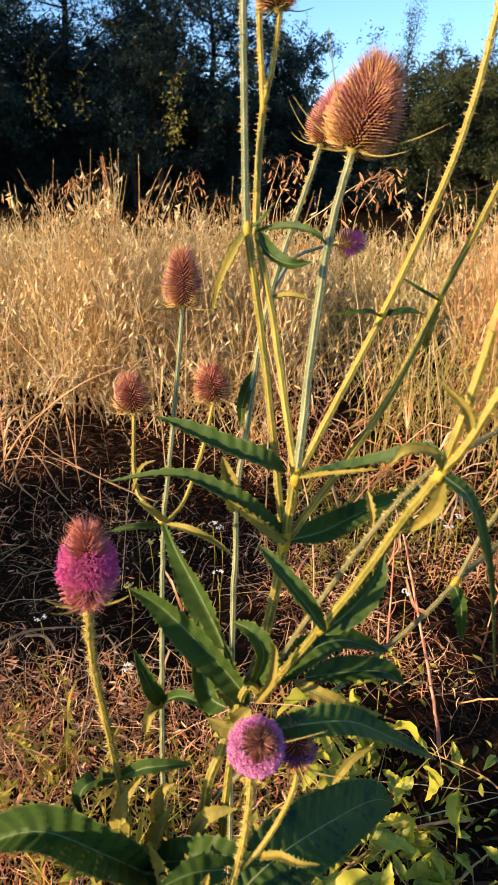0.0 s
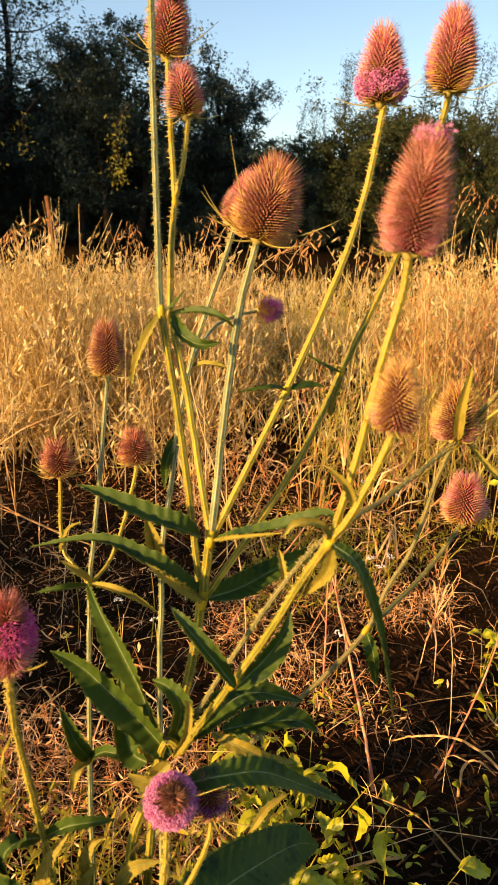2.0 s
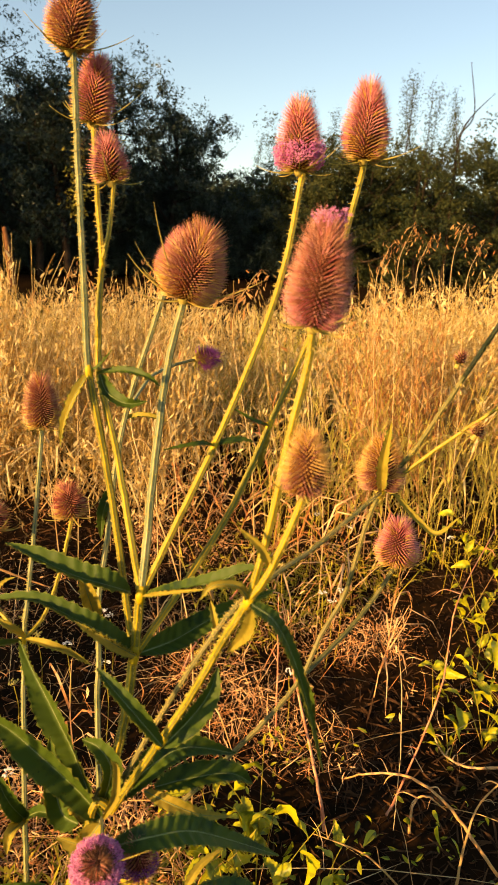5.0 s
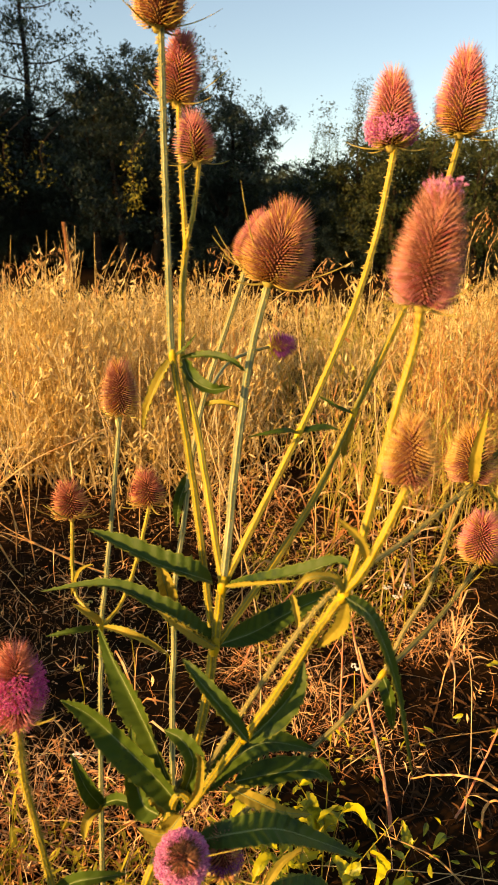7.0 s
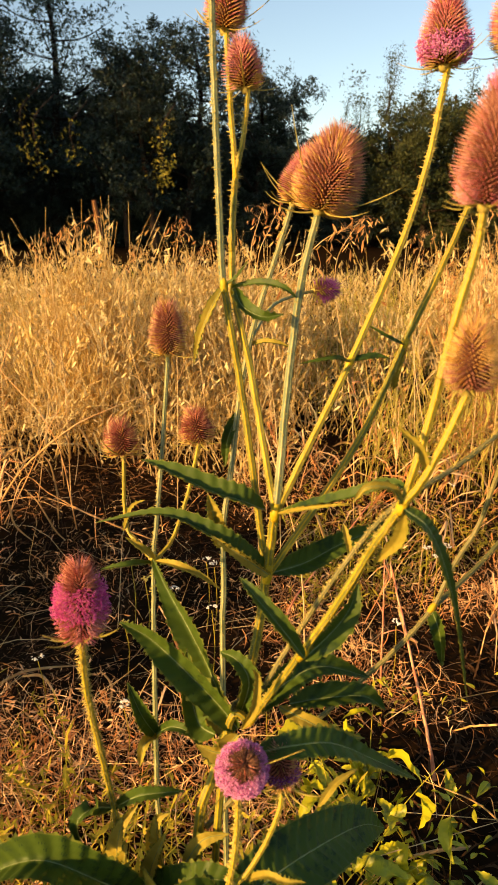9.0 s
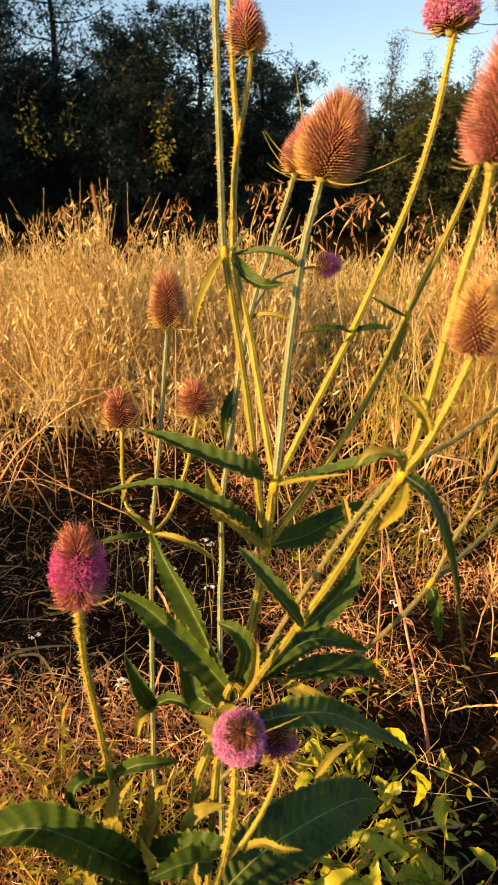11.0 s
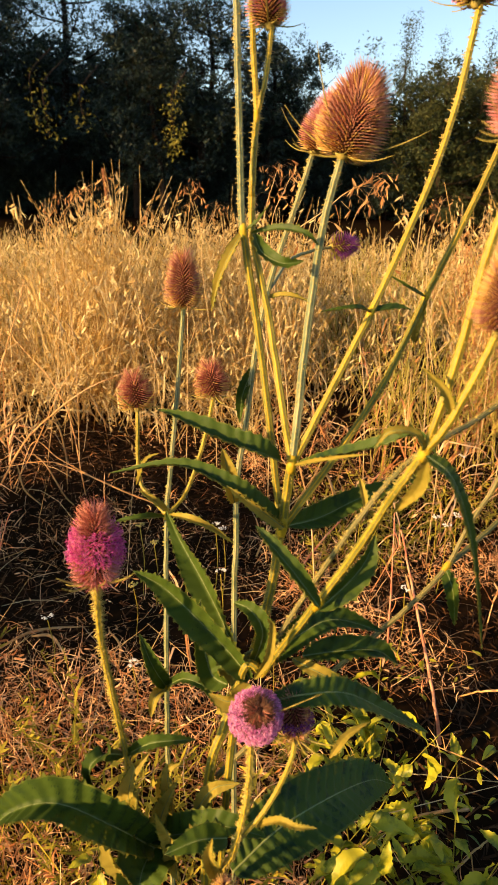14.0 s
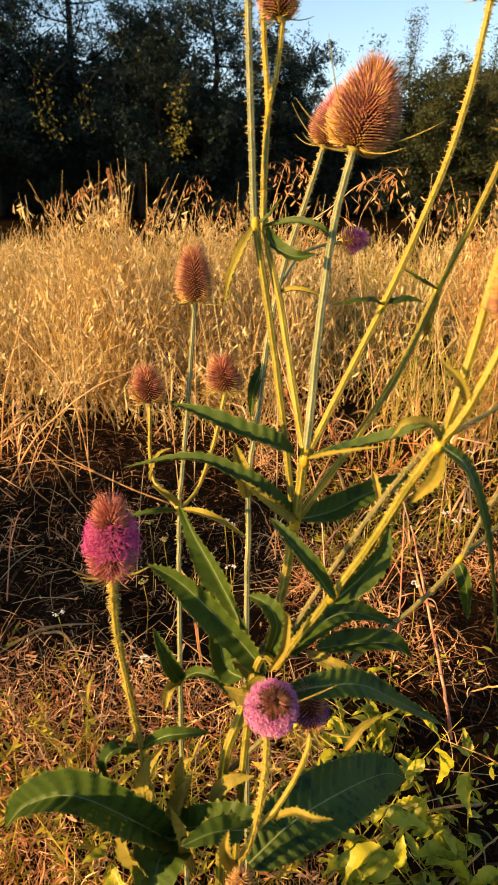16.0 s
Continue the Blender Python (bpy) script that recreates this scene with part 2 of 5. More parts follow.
def tube(bm, line, radius, sides=7, cap=True, flat=1.0):
    """A tube along a line; radius: a function of 0..1."""
    side, rings = None, []
    n = len(line)
    for i, c in enumerate(line):
        way = (line[min(i + 1, n - 1)] - line[max(i - 1, 0)]).normalized()
        if side is None:
            side = way.orthogonal().normalized()
        side = (side - way * side.dot(way)).normalized()
        other = way.cross(side)
        r = radius(i / (n - 1))
        rings.append([bm.verts.new(c + side * r * math.cos(a) + other * r * flat * math.sin(a)) for a in (2 * math.pi * k / sides for k in range(sides))])
    for p, q in zip(rings, rings[1:]):
        for k in range(sides):
            bm.faces.new((p[k], p[(k + 1) % sides], q[(k + 1) % sides], q[k]))
    if cap:
        bm.faces.new(rings[0][::-1])
        bm.faces.new(rings[-1])
    return rings


def strip(points, widths, side):
    """A blade as triangles: points along it, half widths, and the way across."""
    p, w, s = np.asarray(points, float), np.asarray(widths, float)[:, None], np.asarray(side, float)
    v = np.empty((2 * len(p), 3))
    v[0::2], v[1::2] = p - s * w, p + s * w
    f = [t for k in range(len(p) - 1) for t in ((2 * k, 2 * k + 1, 2 * k + 3), (2 * k, 2 * k + 3, 2 * k + 2))]
    return v, f


# ---- teasel ----
def stem(parent, points, r0, r1, mat=STEM, prickles=1.0):
    """A ribbed, prickly stem through a few points, from its foot to its top."""
    rng = random.Random(int(abs(points[0][0] + points[-1][0] * 7) * 1e4))
    r0, r1 = r0 * 0.84, r1 * 0.84
    line = spline(points, 8)
    for i in range(1, len(line) - 1):
        line[i] = line[i] + Vector((rng.gauss(0, 1), rng.gauss(0, 1), rng.gauss(0, 1))) * 0.00015
    n = len(line)
    bm = bmesh.new()
    sides = 18
    rings = tube(bm, line, lambda t: r0 + (r1 - r0) * t, sides)
    for ring, c in zip(rings, line):
        for k, v in enumerate(ring):
            if k % 3 == 0:
                v.co = c + (v.co - c) * 0.70
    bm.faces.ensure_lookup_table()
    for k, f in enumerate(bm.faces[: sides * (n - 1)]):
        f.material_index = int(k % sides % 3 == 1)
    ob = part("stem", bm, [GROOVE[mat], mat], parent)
    length = sum((b - a).length for a, b in zip(line, line[1:]))
    bm = bmesh.new()
    for _ in range(int(length * 560 * (0.5 + 0.75 * prickles))):
        t = rng.random() ** 0.8
        i = min(int(t * (n - 1)), n - 2)
        c = line[i].lerp(line[i + 1], t * (n - 1) - i)
        way = (line[i + 1] - line[i]).normalized()
        out = way.orthogonal().normalized()
        out.rotate(Matrix.Rotation(rng.uniform(0, 6.283), 3, way))
        r = r0 + (r1 - r0) * t
        h, b = rng.uniform(0.0014, 0.0036) * (0.6 + 0.5 * t) * (0.72 + 0.28 * min(prickles, 2)), rng.uniform(0.0003, 0.0006)
        side = way.cross(out)
        ring = [bm.verts.new(c + out * r * 0.8 + (way * math.cos(a) * 1.7 + side * math.sin(a)) * b) for a in (0, 2.1, 4.2)]
        tip = bm.verts.new(c + out * (r + h) + way * rng.uniform(-0.0012, 0.0008))
        for k in range(3):
            bm.faces.new((ring[k], ring[(k + 1) % 3], tip))
    if bm.verts:
        tagged(part("prickle_coat", bm, PRICKLE, ob), kind="stuff")
    else:
        bm.free()
    return ob


def node(parent, at, way, r):
    """The swollen, paler joint from which branches and leaves spring."""
    at, way = Vector(at), Vector(way).normalized()
    bm = bmesh.new()
    tube(bm, [at + way * r * q for q in (-1.5, -1.0, -0.5, 0, 0.5, 1.0, 1.5)], lambda t: r * (0.56 + 0.27 * math.sin(math.pi * t) ** 1.6), 14)
    rng = random.Random(int(abs(at.x * 3 + at.z) * 1e5))
    for v in bm.verts:
        v.co += Vector((rng.gauss(0, 1), rng.gauss(0, 1), rng.gauss(0, 1))) * r * 0.045
    return part("node", bm, STEM, parent)


def frame_of(axis):
    axis = axis.normalized()
    a = axis.cross(Vector((0, 1, 0.01))).normalized()
    return a, axis.cross(a).normalized(), axis


def bract(parent, root, way, axis, length, width, rng, mat=BRACT):
    """A narrow, stiff, upward-curving leaf under a flower head."""
    n = 7
    pts = [root + way * length * t + axis * length * (0.38 * t * t) for t in (k / n for k in range(n + 1))]
    bm = bmesh.new()
    tube(bm, pts, lambda t: width * (1 - t) ** 0.7 + 0.00025, 4, True, 0.45)
    return part("bract", bm, mat, parent)


def head(parent, base, tip, width, bracts=9, long=0.035, pink=None, spine=SPINE, seed=1, fat=0.45, floret=FLORET, special=(), density=1.0, taper=0.28, low=None, spiky=1.0):
    """A teasel head: a core, spines in spirals, sometimes a belt of florets (from, to), and bracts below."""
    rng = random.Random(seed)
    base, tip = Vector(base), Vector(tip)
    u, w, axis = frame_of(tip - base)
    height = (tip - base).length
    R = width / 2

    def swell(t):
        return (math.sin(math.pi * min(1, max(0, t)) ** (0.62 + 0.25 * fat)) ** 0.62) * (1 - taper * t)

    bm = bmesh.new()
    rings = 14
    line = [base + axis * height * 0.97 * k / rings for k in range(rings + 1)]
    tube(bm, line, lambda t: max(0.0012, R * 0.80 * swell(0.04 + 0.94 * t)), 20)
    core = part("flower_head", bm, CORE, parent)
    bm = bmesh.new()
    tube(bm, [base + axis * q for q in (-0.005, -0.002, 0.001, 0.004, 0.007)], lambda t: 0.0026 + (R * 0.34 - 0.0026) * math.sin(1.45 * t), 14)
    part("receptacle", bm, BRACT, core)
    sp, fl = Soup(), Soup()
    pitch = 0.0018 + 0.043 * R
    count = int(math.pi * width * 0.80 * height / pitch ** 2 * min(1.25, max(0.8, density)))
    for k in range(count):
        t = (k + 0.5) / count
        a = k * 2.399963 + rng.gauss(0, 0.015)
        out = u * math.cos(a) + w * math.sin(a)
        r = R * 0.77 * swell(0.03 + 0.95 * t)
        p = base + axis * height * 0.96 * t + out * r
        rise = -0.25 + 0.62 * t + 1.2 * t ** 6
        way = (out + axis * rise + u * rng.gauss(0, 0.04) + w * rng.gauss(0, 0.04)).normalized()
        L = spiky * R * (0.25 + 0.16 * rng.random()) * (1.0 + 0.45 * max(0, t - 0.66) / 0.34) + 0.0024
        belt = bool(pink) and pink[0] < t + rng.gauss(0, 0.035) < pink[1]
        if belt:
            L *= 0.85
        s1 = way.cross(axis).normalized()
        s2 = way.cross(s1)
        b = R * 0.017 + 0.00040
        mid = p + way * L * 0.5
        end = p + way * L + axis * L * 0.10
        v = [p + (s1 * math.cos(q) + s2 * math.sin(q)) * b for q in (0, 2.1, 4.2)]
        v += [mid + (s1 * math.cos(q) + s2 * math.sin(q)) * b * 0.5 for q in (0, 2.1, 4.2)] + [end]
        f = []
        for q in range(3):
            z = (q + 1) % 3
            f += [(q, z, 3 + z), (q, 3 + z, 3 + q), (3 + q, 3 + z, 6)]
        sp.add([list(x) for x in v], f, [1 if rng.random() < 0.15 + 0.8 * max(0, 0.45 - t) / 0.45 else 0] * 9)
        if belt:
            for _ in range(13):
                c = p + way * L * rng.uniform(0.45, 1.08) + (s1 * rng.gauss(0, 1) + s2 * rng.gauss(0, 1)) * R * 0.06
                q = R * rng.uniform(0.017, 0.031)
                d = (way + s1 * rng.gauss(0, 0.45) + s2 * rng.gauss(0, 0.45)).normalized()
                e1 = d.cross(s2).normalized()
                e2 = d.cross(e1)
                o = [c + d * q * 2.6, c - d * q * 2.4, c + e1 * q + d * q, c - e1 * q + d * q, c + e2 * q + d * q, c - e2 * q + d * q]
                fl.add([list(x) for x in o], [(0, 2, 4), (0, 4, 3), (0, 3, 5), (0, 5, 2), (1, 4, 2), (1, 3, 4), (1, 5, 3), (1, 2, 5)], 0 if rng.random() < 0.99 else 1)
    o = np.array(ROOT[parent])
    for nm, soup, mats in (("spine_coat", sp, [spine, low or (SPINE_TAN if spine is not SPINE_TAN else SPINE)]), ("floret_belt", fl, [floret, FLORET_VIOLET])):
        if soup.n:
            v, f, m = soup.arrays()
            ob = tagged(new(nm, soup_mesh(nm, v - o, f, mats, m)), kind="stuff")
            ob.parent = core
            ROOT[ob] = ROOT[parent]
    for k in range(bracts):
        a = 6.283 * (k + rng.uniform(-0.25, 0.25)) / bracts
        out = u * math.cos(a) + w * math.sin(a)
        way = (out + axis * rng.uniform(-0.6, 0.25)).normalized()
        bract(core, base + out * R * 0.2, way, axis, long * rng.uniform(0.4, 1.25), rng.uniform(0.0006, 0.0010), rng)
    for x, y, z in special:
        d = Vector((x, y, z)) - base
        way = d - axis * 0.38 * d.length * 0.96
        bract(core, base, way.normalized(), axis, d.length * 0.96, 0.0012, rng)
    return core


def leaf(parent, points, width, face=(0, -0.55, 0.83), mat=TEASEL_LEAF, fold=0.40, wave=0.06, rib=True):
    """A toothed, puckered leaf with a pale midrib; points from its foot to its tip."""
    rng = random.Random(int(abs(points[-1][0]) * 1e5))
    length = sum((Vector(b) - Vector(a)).length for a, b in zip(points, points[1:]))
    line = spline(points, max(8, min(30, int(length / 0.0019 / (len(points) - 1)))))
    n = len(line)
    face = Vector(face)
    thick = 0.0005
    bm = bmesh.new()
    cols = (-1, -0.93, -0.72, -0.48, -0.24, 0, 0.24, 0.48, 0.72, 0.93, 1)
    rows, ribline = [], []
    ph = rng.uniform(0, 6)
    for i, c in enumerate(line):
        t = i / (n - 1)
        way = (line[min(i + 1, n - 1)] - line[max(i - 1, 0)]).normalized()
        side = way.cross(face).normalized()
        up = side.cross(way).normalized()
        h = width * 0.48 * max(0.03, math.sin(math.pi * t ** 0.75) ** 0.75 + 0.12 * (1 - t))
        row = []
        for u in cols:
            edge = abs(u) == 1
            tooth = 1.0 + ((0.035 + 0.0009 / max(h, 0.002)) * (1.3 if (i + (i // 7) % 2) % 3 == 0 else -0.5) * rng.uniform(0.1, 1.7) if edge else 0)
            z = fold * abs(u) * h * 2 + (wave * h * math.sin(ph + t * 13 + u * 2) * abs(u)) + min(0.0026, 0.02 * h + 6 * h * h) * math.sin(6.283 * (t * length / 0.0125 + 0.25 * math.sin(ph + 9 * t) - abs(u) * h / 0.020)) * min(1, 3 * abs(u)) + 0.00015 * rng.gauss(0, 1) * abs(u)
            row.append(c + side * h * u * tooth + up * z)
        rows.append(row)
        ribline.append(c + up * 0.0002)
    for s in (1, -1):
        vs = []
        for i, row in enumerate(rows):
            vs.append([bm.verts.new(p + face * thick * 0.5 * s) for p in row])
        for p, q in zip(vs, vs[1:]):
            for k in range(len(cols) - 1):
                quad = (p[k], p[k + 1], q[k + 1], q[k])
                bm.faces.new(quad if s < 0 else quad[::-1]).material_index = int(k in (0, len(cols) - 2))
    ob = part("leaf", bm, [mat, LEAF_RIM], parent)
    if rib:
        bm = bmesh.new()
        tube(bm, ribline, lambda t: (0.0004 + width * 0.009) * (1 - t) + 0.0002, 6)
        part("midrib", bm, MIDRIB, ob)
    return ob


# ---- dry grass, oats, umbels ----
def rooted(points):
    """The points with the lower end carried on to the ground."""
    p = [Vector(q) for q in points]
    if p[0].z > p[-1].z:
        p = p[::-1]
    if p[0].z > 0.02:
        d = (p[0] - p[1]).normalized()
        p.insert(0, Vector((p[0].x + d.x * p[0].z * 0.35, p[0].y + d.y * p[0].z * 0.35, -0.004)))
    return p


def dry_stalk(points, r, mat=STRAW, label="dry straw-coloured grass stalk"):
    p = rooted(points)
    ob = thing("dry_stalk", (p[0].x, p[0].y, 0), label, "stalk", "dry stalks")
    r = r * 0.78
    line = spline(p, 7)
    rng = random.Random(int(abs(p[-1].x) * 1e5))
    line = [c + Vector((rng.gauss(0, 1), rng.gauss(0, 1), rng.gauss(0, 1))) * r * 0.16 for c in line]
    bm = bmesh.new()
    tube(bm, line, lambda t: r * (1 - 0.55 * t) * (1.15 if int(t * 30) % 9 == 4 else 1.0), 6)
    part("stalk", bm, mat, ob)
    for k in range(3):
        i = rng.randrange(len(line) // 3, len(line) - 1)
        way = Vector((rng.uniform(-1, 1), rng.uniform(-1, 1), rng.uniform(-0.4, 0.6))).normalized()
        s = rng.uniform(0.02, 0.06)
        bm = bmesh.new()
        tube(bm, spline([line[i], line[i] + way * s * 0.6, line[i] + way * s + Vector((0, 0, -s * 0.4))], 4), lambda t: r * 0.5 * (1 - t) + 0.0003, 4, True, 0.4)
        part("twig", bm, mat, ob)
    return ob


def dry_blade(points, w):
    p = rooted(points)
    ob = thing("curled_grass", (p[0].x, p[0].y, 0), "pale dry curled grass blade lying over litter", "grass blade", "dry blades")
    bm = bmesh.new()
    grown = len(p) - len(points)           # a thin stalk first, then the blade
    q = grown / (len(p) - 1)
    tube(bm, spline(p, 7), lambda t: 0.0005 + (0 if t < q else w * 0.30 * math.sin(math.pi * min(1, (t - q) / (1 - q) * 0.9 + 0.10)) ** 0.7), 6, True, 0.18)
    part("blade", bm, STRAW, ob)
    return ob


def spikelet(rng, length=0.020, gape=0.22):
    """Two papery glumes, hanging open from the origin, pointing to -z."""
    s = Soup()
    for sign in (-1, 1):
        n = 4
        t = np.linspace(0, 1, n + 1)
        p = np.stack([sign * gape * length * t ** 1.2, np.zeros(n + 1), -length * t], 1)
        w = 0.10 * length * np.sin(np.pi * np.minimum(1, t * 0.92 + 0.08)) ** 0.8
        s.add(*strip(p, w, (0.35 * sign, 1, 0)))
    return s.arrays()


def panicle(soup, top, way, rng, count=16, spread=0.06, length=0.24, size=0.021, m=0):
    """Spikelets on hair-thin drooping branches along the last stretch of a stalk, which bends over as way tells."""
    pieces = [spikelet(rng, size * rng.uniform(0.8, 1.15), rng.uniform(0.12, 0.35)) for _ in range(4)]
    way = np.asarray(way, float)
    for k in range(count):
        t = rng.uniform(0, 1)
        root = np.asarray(top) - np.array([0, 0, length]) * (1 - t) + way * (t ** 2)
        a = rng.uniform(0, 2 * np.pi)
        out = np.array([np.cos(a), np.sin(a), 0]) * spread * rng.uniform(0.2, 1.0) * (1.15 - 0.7 * t) + way * 0.25
        end = root + out + np.array([0, 0, rng.uniform(-0.5, 0.35) * spread])
        mid = (root + end) / 2 + np.array([0, 0, 0.25 * spread])
        soup.add(*strip([root, mid, end], [0.0005, 0.0004, 0.0003], (-np.sin(a), np.cos(a), 0.3)), m)
        soup.scatter(pieces[k % 4], turns_z(rng, 1, 0.45), [end])


def oat_stalk(foot, top, lean, seed, mat=STRAW, fine=1.0):
    """A single wild oat: stem, two dry blades and an open panicle."""
    rng = np.random.default_rng(seed)
    ob = thing("wild_oat", foot, "dry russet wild oat with drooping spikelets", "wild oat", "single wild oats")
    foot, top = Vector(foot), Vector(top)
    side = Vector((0.16 * lean, 0.02, 0))
    line = spline([foot, foot.lerp(top, 0.45) - side * 0.25, top - side * 1.1 - Vector((0, 0, 0.16)), top - side * 0.45 - Vector((0, 0, 0.035)), top], 6)
    bm = bmesh.new()
    tube(bm, line, lambda t: 0.0016 * (1 - 0.75 * t), 5)
    part("stem", bm, STRAW, ob)
    s = Soup()
    pieces = [spikelet(rng, 0.021 * fine * rng.uniform(0.75, 1.1), rng.uniform(0.1, 0.25)) for _ in range(5)]
    for k in range(24):
        i = int(rng.integers(len(line) * 6 // 10, len(line)))
        root = np.array(line[i])
        a = rng.uniform(0, 6.28)
        reach = rng.uniform(0.008, 0.045)
        end = root + np.array([np.cos(a) * reach + 0.02 * lean, np.sin(a) * reach, rng.uniform(-0.02, 0.015)])
        s.add(*strip([root, (root + end) / 2 + [0, 0, 0.008], end], [0.0005, 0.0004, 0.0003], (-np.sin(a), np.cos(a), 0.3)))
        s.scatter(pieces[k % 5], turns_z(rng, 1, 0.5), [end])
    v, f, m = s.arrays()
    pa = tagged(new("panicle", soup_mesh("panicle", v - np.array(foot), f, [mat], m)), kind="stuff")
    pa.parent = ob
    for k in range(2):
        a = rng.uniform(0, 6.28)
        p = foot.lerp(top, 0.25 + 0.25 * k)
        d = Vector((math.cos(a), math.sin(a), 0))
        bm = bmesh.new()
        tube(bm, spline([p, p + d * 0.05 + Vector((0, 0, 0.07)), p + d * 0.13 + Vector((0, 0, 0.02))], 5), lambda t: 0.003 * (1 - t) + 0.0004, 4, True, 0.15)
        part("blade", bm, STRAW, ob)


def umbel(at, mat):
    """A flat cluster of tiny flowers on a thin stalk."""
    at = Vector(at)
    rng = random.Random(int(abs(at.x * 7 + at.y) * 1e4))
    white = mat is WHITE
    ob = thing("white_umbel" if white else "seed_umbel", (at.x, at.y + 0.01, 0), "small white flower cluster on a thin stalk" if white else "small dull yellow flower cluster on a thin stalk", "wildflower", "small umbels")
    bm = bmesh.new()
    tube(bm, spline([(at.x, at.y + 0.01, 0), (at.x + 0.006, at.y + 0.006, at.z * 0.5), at - Vector((0, 0, 0.01))], 5), lambda t: 0.0009, 5)
    part("stalk", bm, HERB, ob)
    bm = bmesh.new()
    for k in range(16):
        a, r = rng.uniform(0, 6.283), 0.011 * math.sqrt(rng.random())
        c = at + Vector((r * math.cos(a), r * math.sin(a), rng.gauss(0, 0.0014)))
        m = Matrix.Translation(c) @ Euler((rng.gauss(0, 0.4), rng.gauss(0, 0.4), a)).to_matrix().to_4x4() @ Matrix.Diagonal((1, 1, 0.4 if white else 0.9, 1))
        bmesh.ops.create_icosphere(bm, subdivisions=1, radius=rng.uniform(0.0017, 0.0029), matrix=m)
    part("flower_cluster", bm, mat, ob)


# the tall, many-branched plant
plant = thing("teasel_plant", (-0.02, 0.47, 0.0), "tall branching teasel with prickly stems and russet spiny heads", "teasel", "teasel plants")
stem(plant, [(-0.020, 0.470, 0.000), (-0.021, 0.470, 0.377), (-0.004, 0.480, 0.472), (0.022, 0.500, 0.541), (0.036, 0.520, 0.593), (0.044, 0.530, 0.652), (0.051, 0.528, 0.720)], 0.0060, 0.0052)
stem(plant, [(0.051, 0.528, 0.720), (0.055, 0.540, 0.752), (0.062, 0.570, 0.822), (0.074, 0.600, 0.912), (0.089, 0.612, 0.977)], 0.0048, 0.0040, STEM_PALE)
head(plant, (0.089, 0.612, 0.977), (0.109, 0.620, 1.040), 0.0610, special=[(0.156, 0.600, 0.999), (0.069, 0.600, 1.048), (0.039, 0.620, 1.016), (0.036, 0.600, 0.983)], bracts=8, long=0.04, seed=2, density=1.6, taper=0.14, fat=0.5, spiky=1.0)
stem(plant, [(0.044, 0.530, 0.653), (0.039, 0.540, 0.692), (0.024, 0.565, 0.797), (0.004, 0.580, 0.913)], 0.0042, 0.0038)
stem(plant, [(0.003, 0.580, 0.913), (-0.001, 0.600, 0.995), (-0.005, 0.615, 1.092), (-0.008, 0.627, 1.183)], 0.0037, 0.0033, STEM_PALE, 2.2)
head(plant, (-0.011, 0.627, 1.182), (-0.006, 0.630, 1.235), 0.0444, special=[(0.041, 0.630, 1.199), (-0.044, 0.620, 1.206), (0.018, 0.580, 1.209)], bracts=8, long=0.04, seed=3)
stem(plant, [(0.051, 0.528, 0.720), (0.045, 0.540, 0.749), (0.029, 0.570, 0.837), (0.013, 0.590, 0.905), (0.011, 0.605, 0.945)], 0.0040, 0.0035)
stem(plant, [(0.011, 0.603, 0.941), (0.012, 0.610, 0.976), (0.014, 0.624, 1.007)], 0.0035, 0.0034, STEM, 2.2)
stem(plant, [(0.014, 0.624, 1.007), (0.010, 0.640, 1.059), (0.005, 0.665, 1.136)], 0.0031, 0.0030, STEM, 2.2)
stem(plant, [(0.014, 0.624, 1.007), (0.021, 0.625, 1.039), (0.025, 0.630, 1.080)], 0.0027, 0.0026, STEM, 2.2)
head(plant, (0.003, 0.665, 1.132), (0.010, 0.669, 1.187), 0.0384, special=[(0.044, 0.660, 1.159), (-0.036, 0.650, 1.142)], bracts=8, long=0.035, seed=4, spine=SPINE_PINK)
head(plant, (0.022, 0.630, 1.079), (0.018, 0.634, 1.116), 0.0352, bracts=9, long=0.033, seed=5, spine=SPINE_PINK)
stem(plant, [(0.054, 0.530, 0.722), (0.078, 0.545, 0.769), (0.118, 0.570, 0.848), (0.164, 0.600, 0.952), (0.185, 0.615, 1.020), (0.197, 0.621, 1.095)], 0.0040, 0.0034, STEM, 1.8)
head(plant, (0.193, 0.621, 1.097), (0.193, 0.629, 1.155), 0.0427, special=[(0.223, 0.580, 1.119), (0.151, 0.630, 1.099)], bracts=9, long=0.032, seed=6, pink=(0.10, 0.34), spine=SPINE_PINK, floret=FLORET_PALE)
stem(plant, [(0.048, 0.530, 0.658), (0.102, 0.560, 0.728), (0.141, 0.590, 0.782), (0.177, 0.615, 0.856), (0.209, 0.625, 0.928), (0.236, 0.630, 1.002), (0.259, 0.632, 1.111)], 0.0042, 0.0034)
head(plant, (0.256, 0.630, 1.111), (0.260, 0.639, 1.177), 0.0454, special=[(0.309, 0.610, 1.127), (0.219, 0.600, 1.105)], bracts=8, long=0.03, seed=7, spine=SPINE_PINK)
stem(plant, [(-0.020, 0.470, 0.000), (0.005, 0.455, 0.510), (0.029, 0.450, 0.557), (0.040, 0.445, 0.580), (0.066, 0.430, 0.636), (0.090, 0.420, 0.685), (0.114, 0.405, 0.747), (0.129, 0.392, 0.785)], 0.0042, 0.0038, STEM, 0.6)
stem(plant, [(0.129, 0.392, 0.785), (0.141, 0.390, 0.845), (0.151, 0.388, 0.913), (0.159, 0.387, 0.954), (0.160, 0.386, 0.979)], 0.0035, 0.0031)
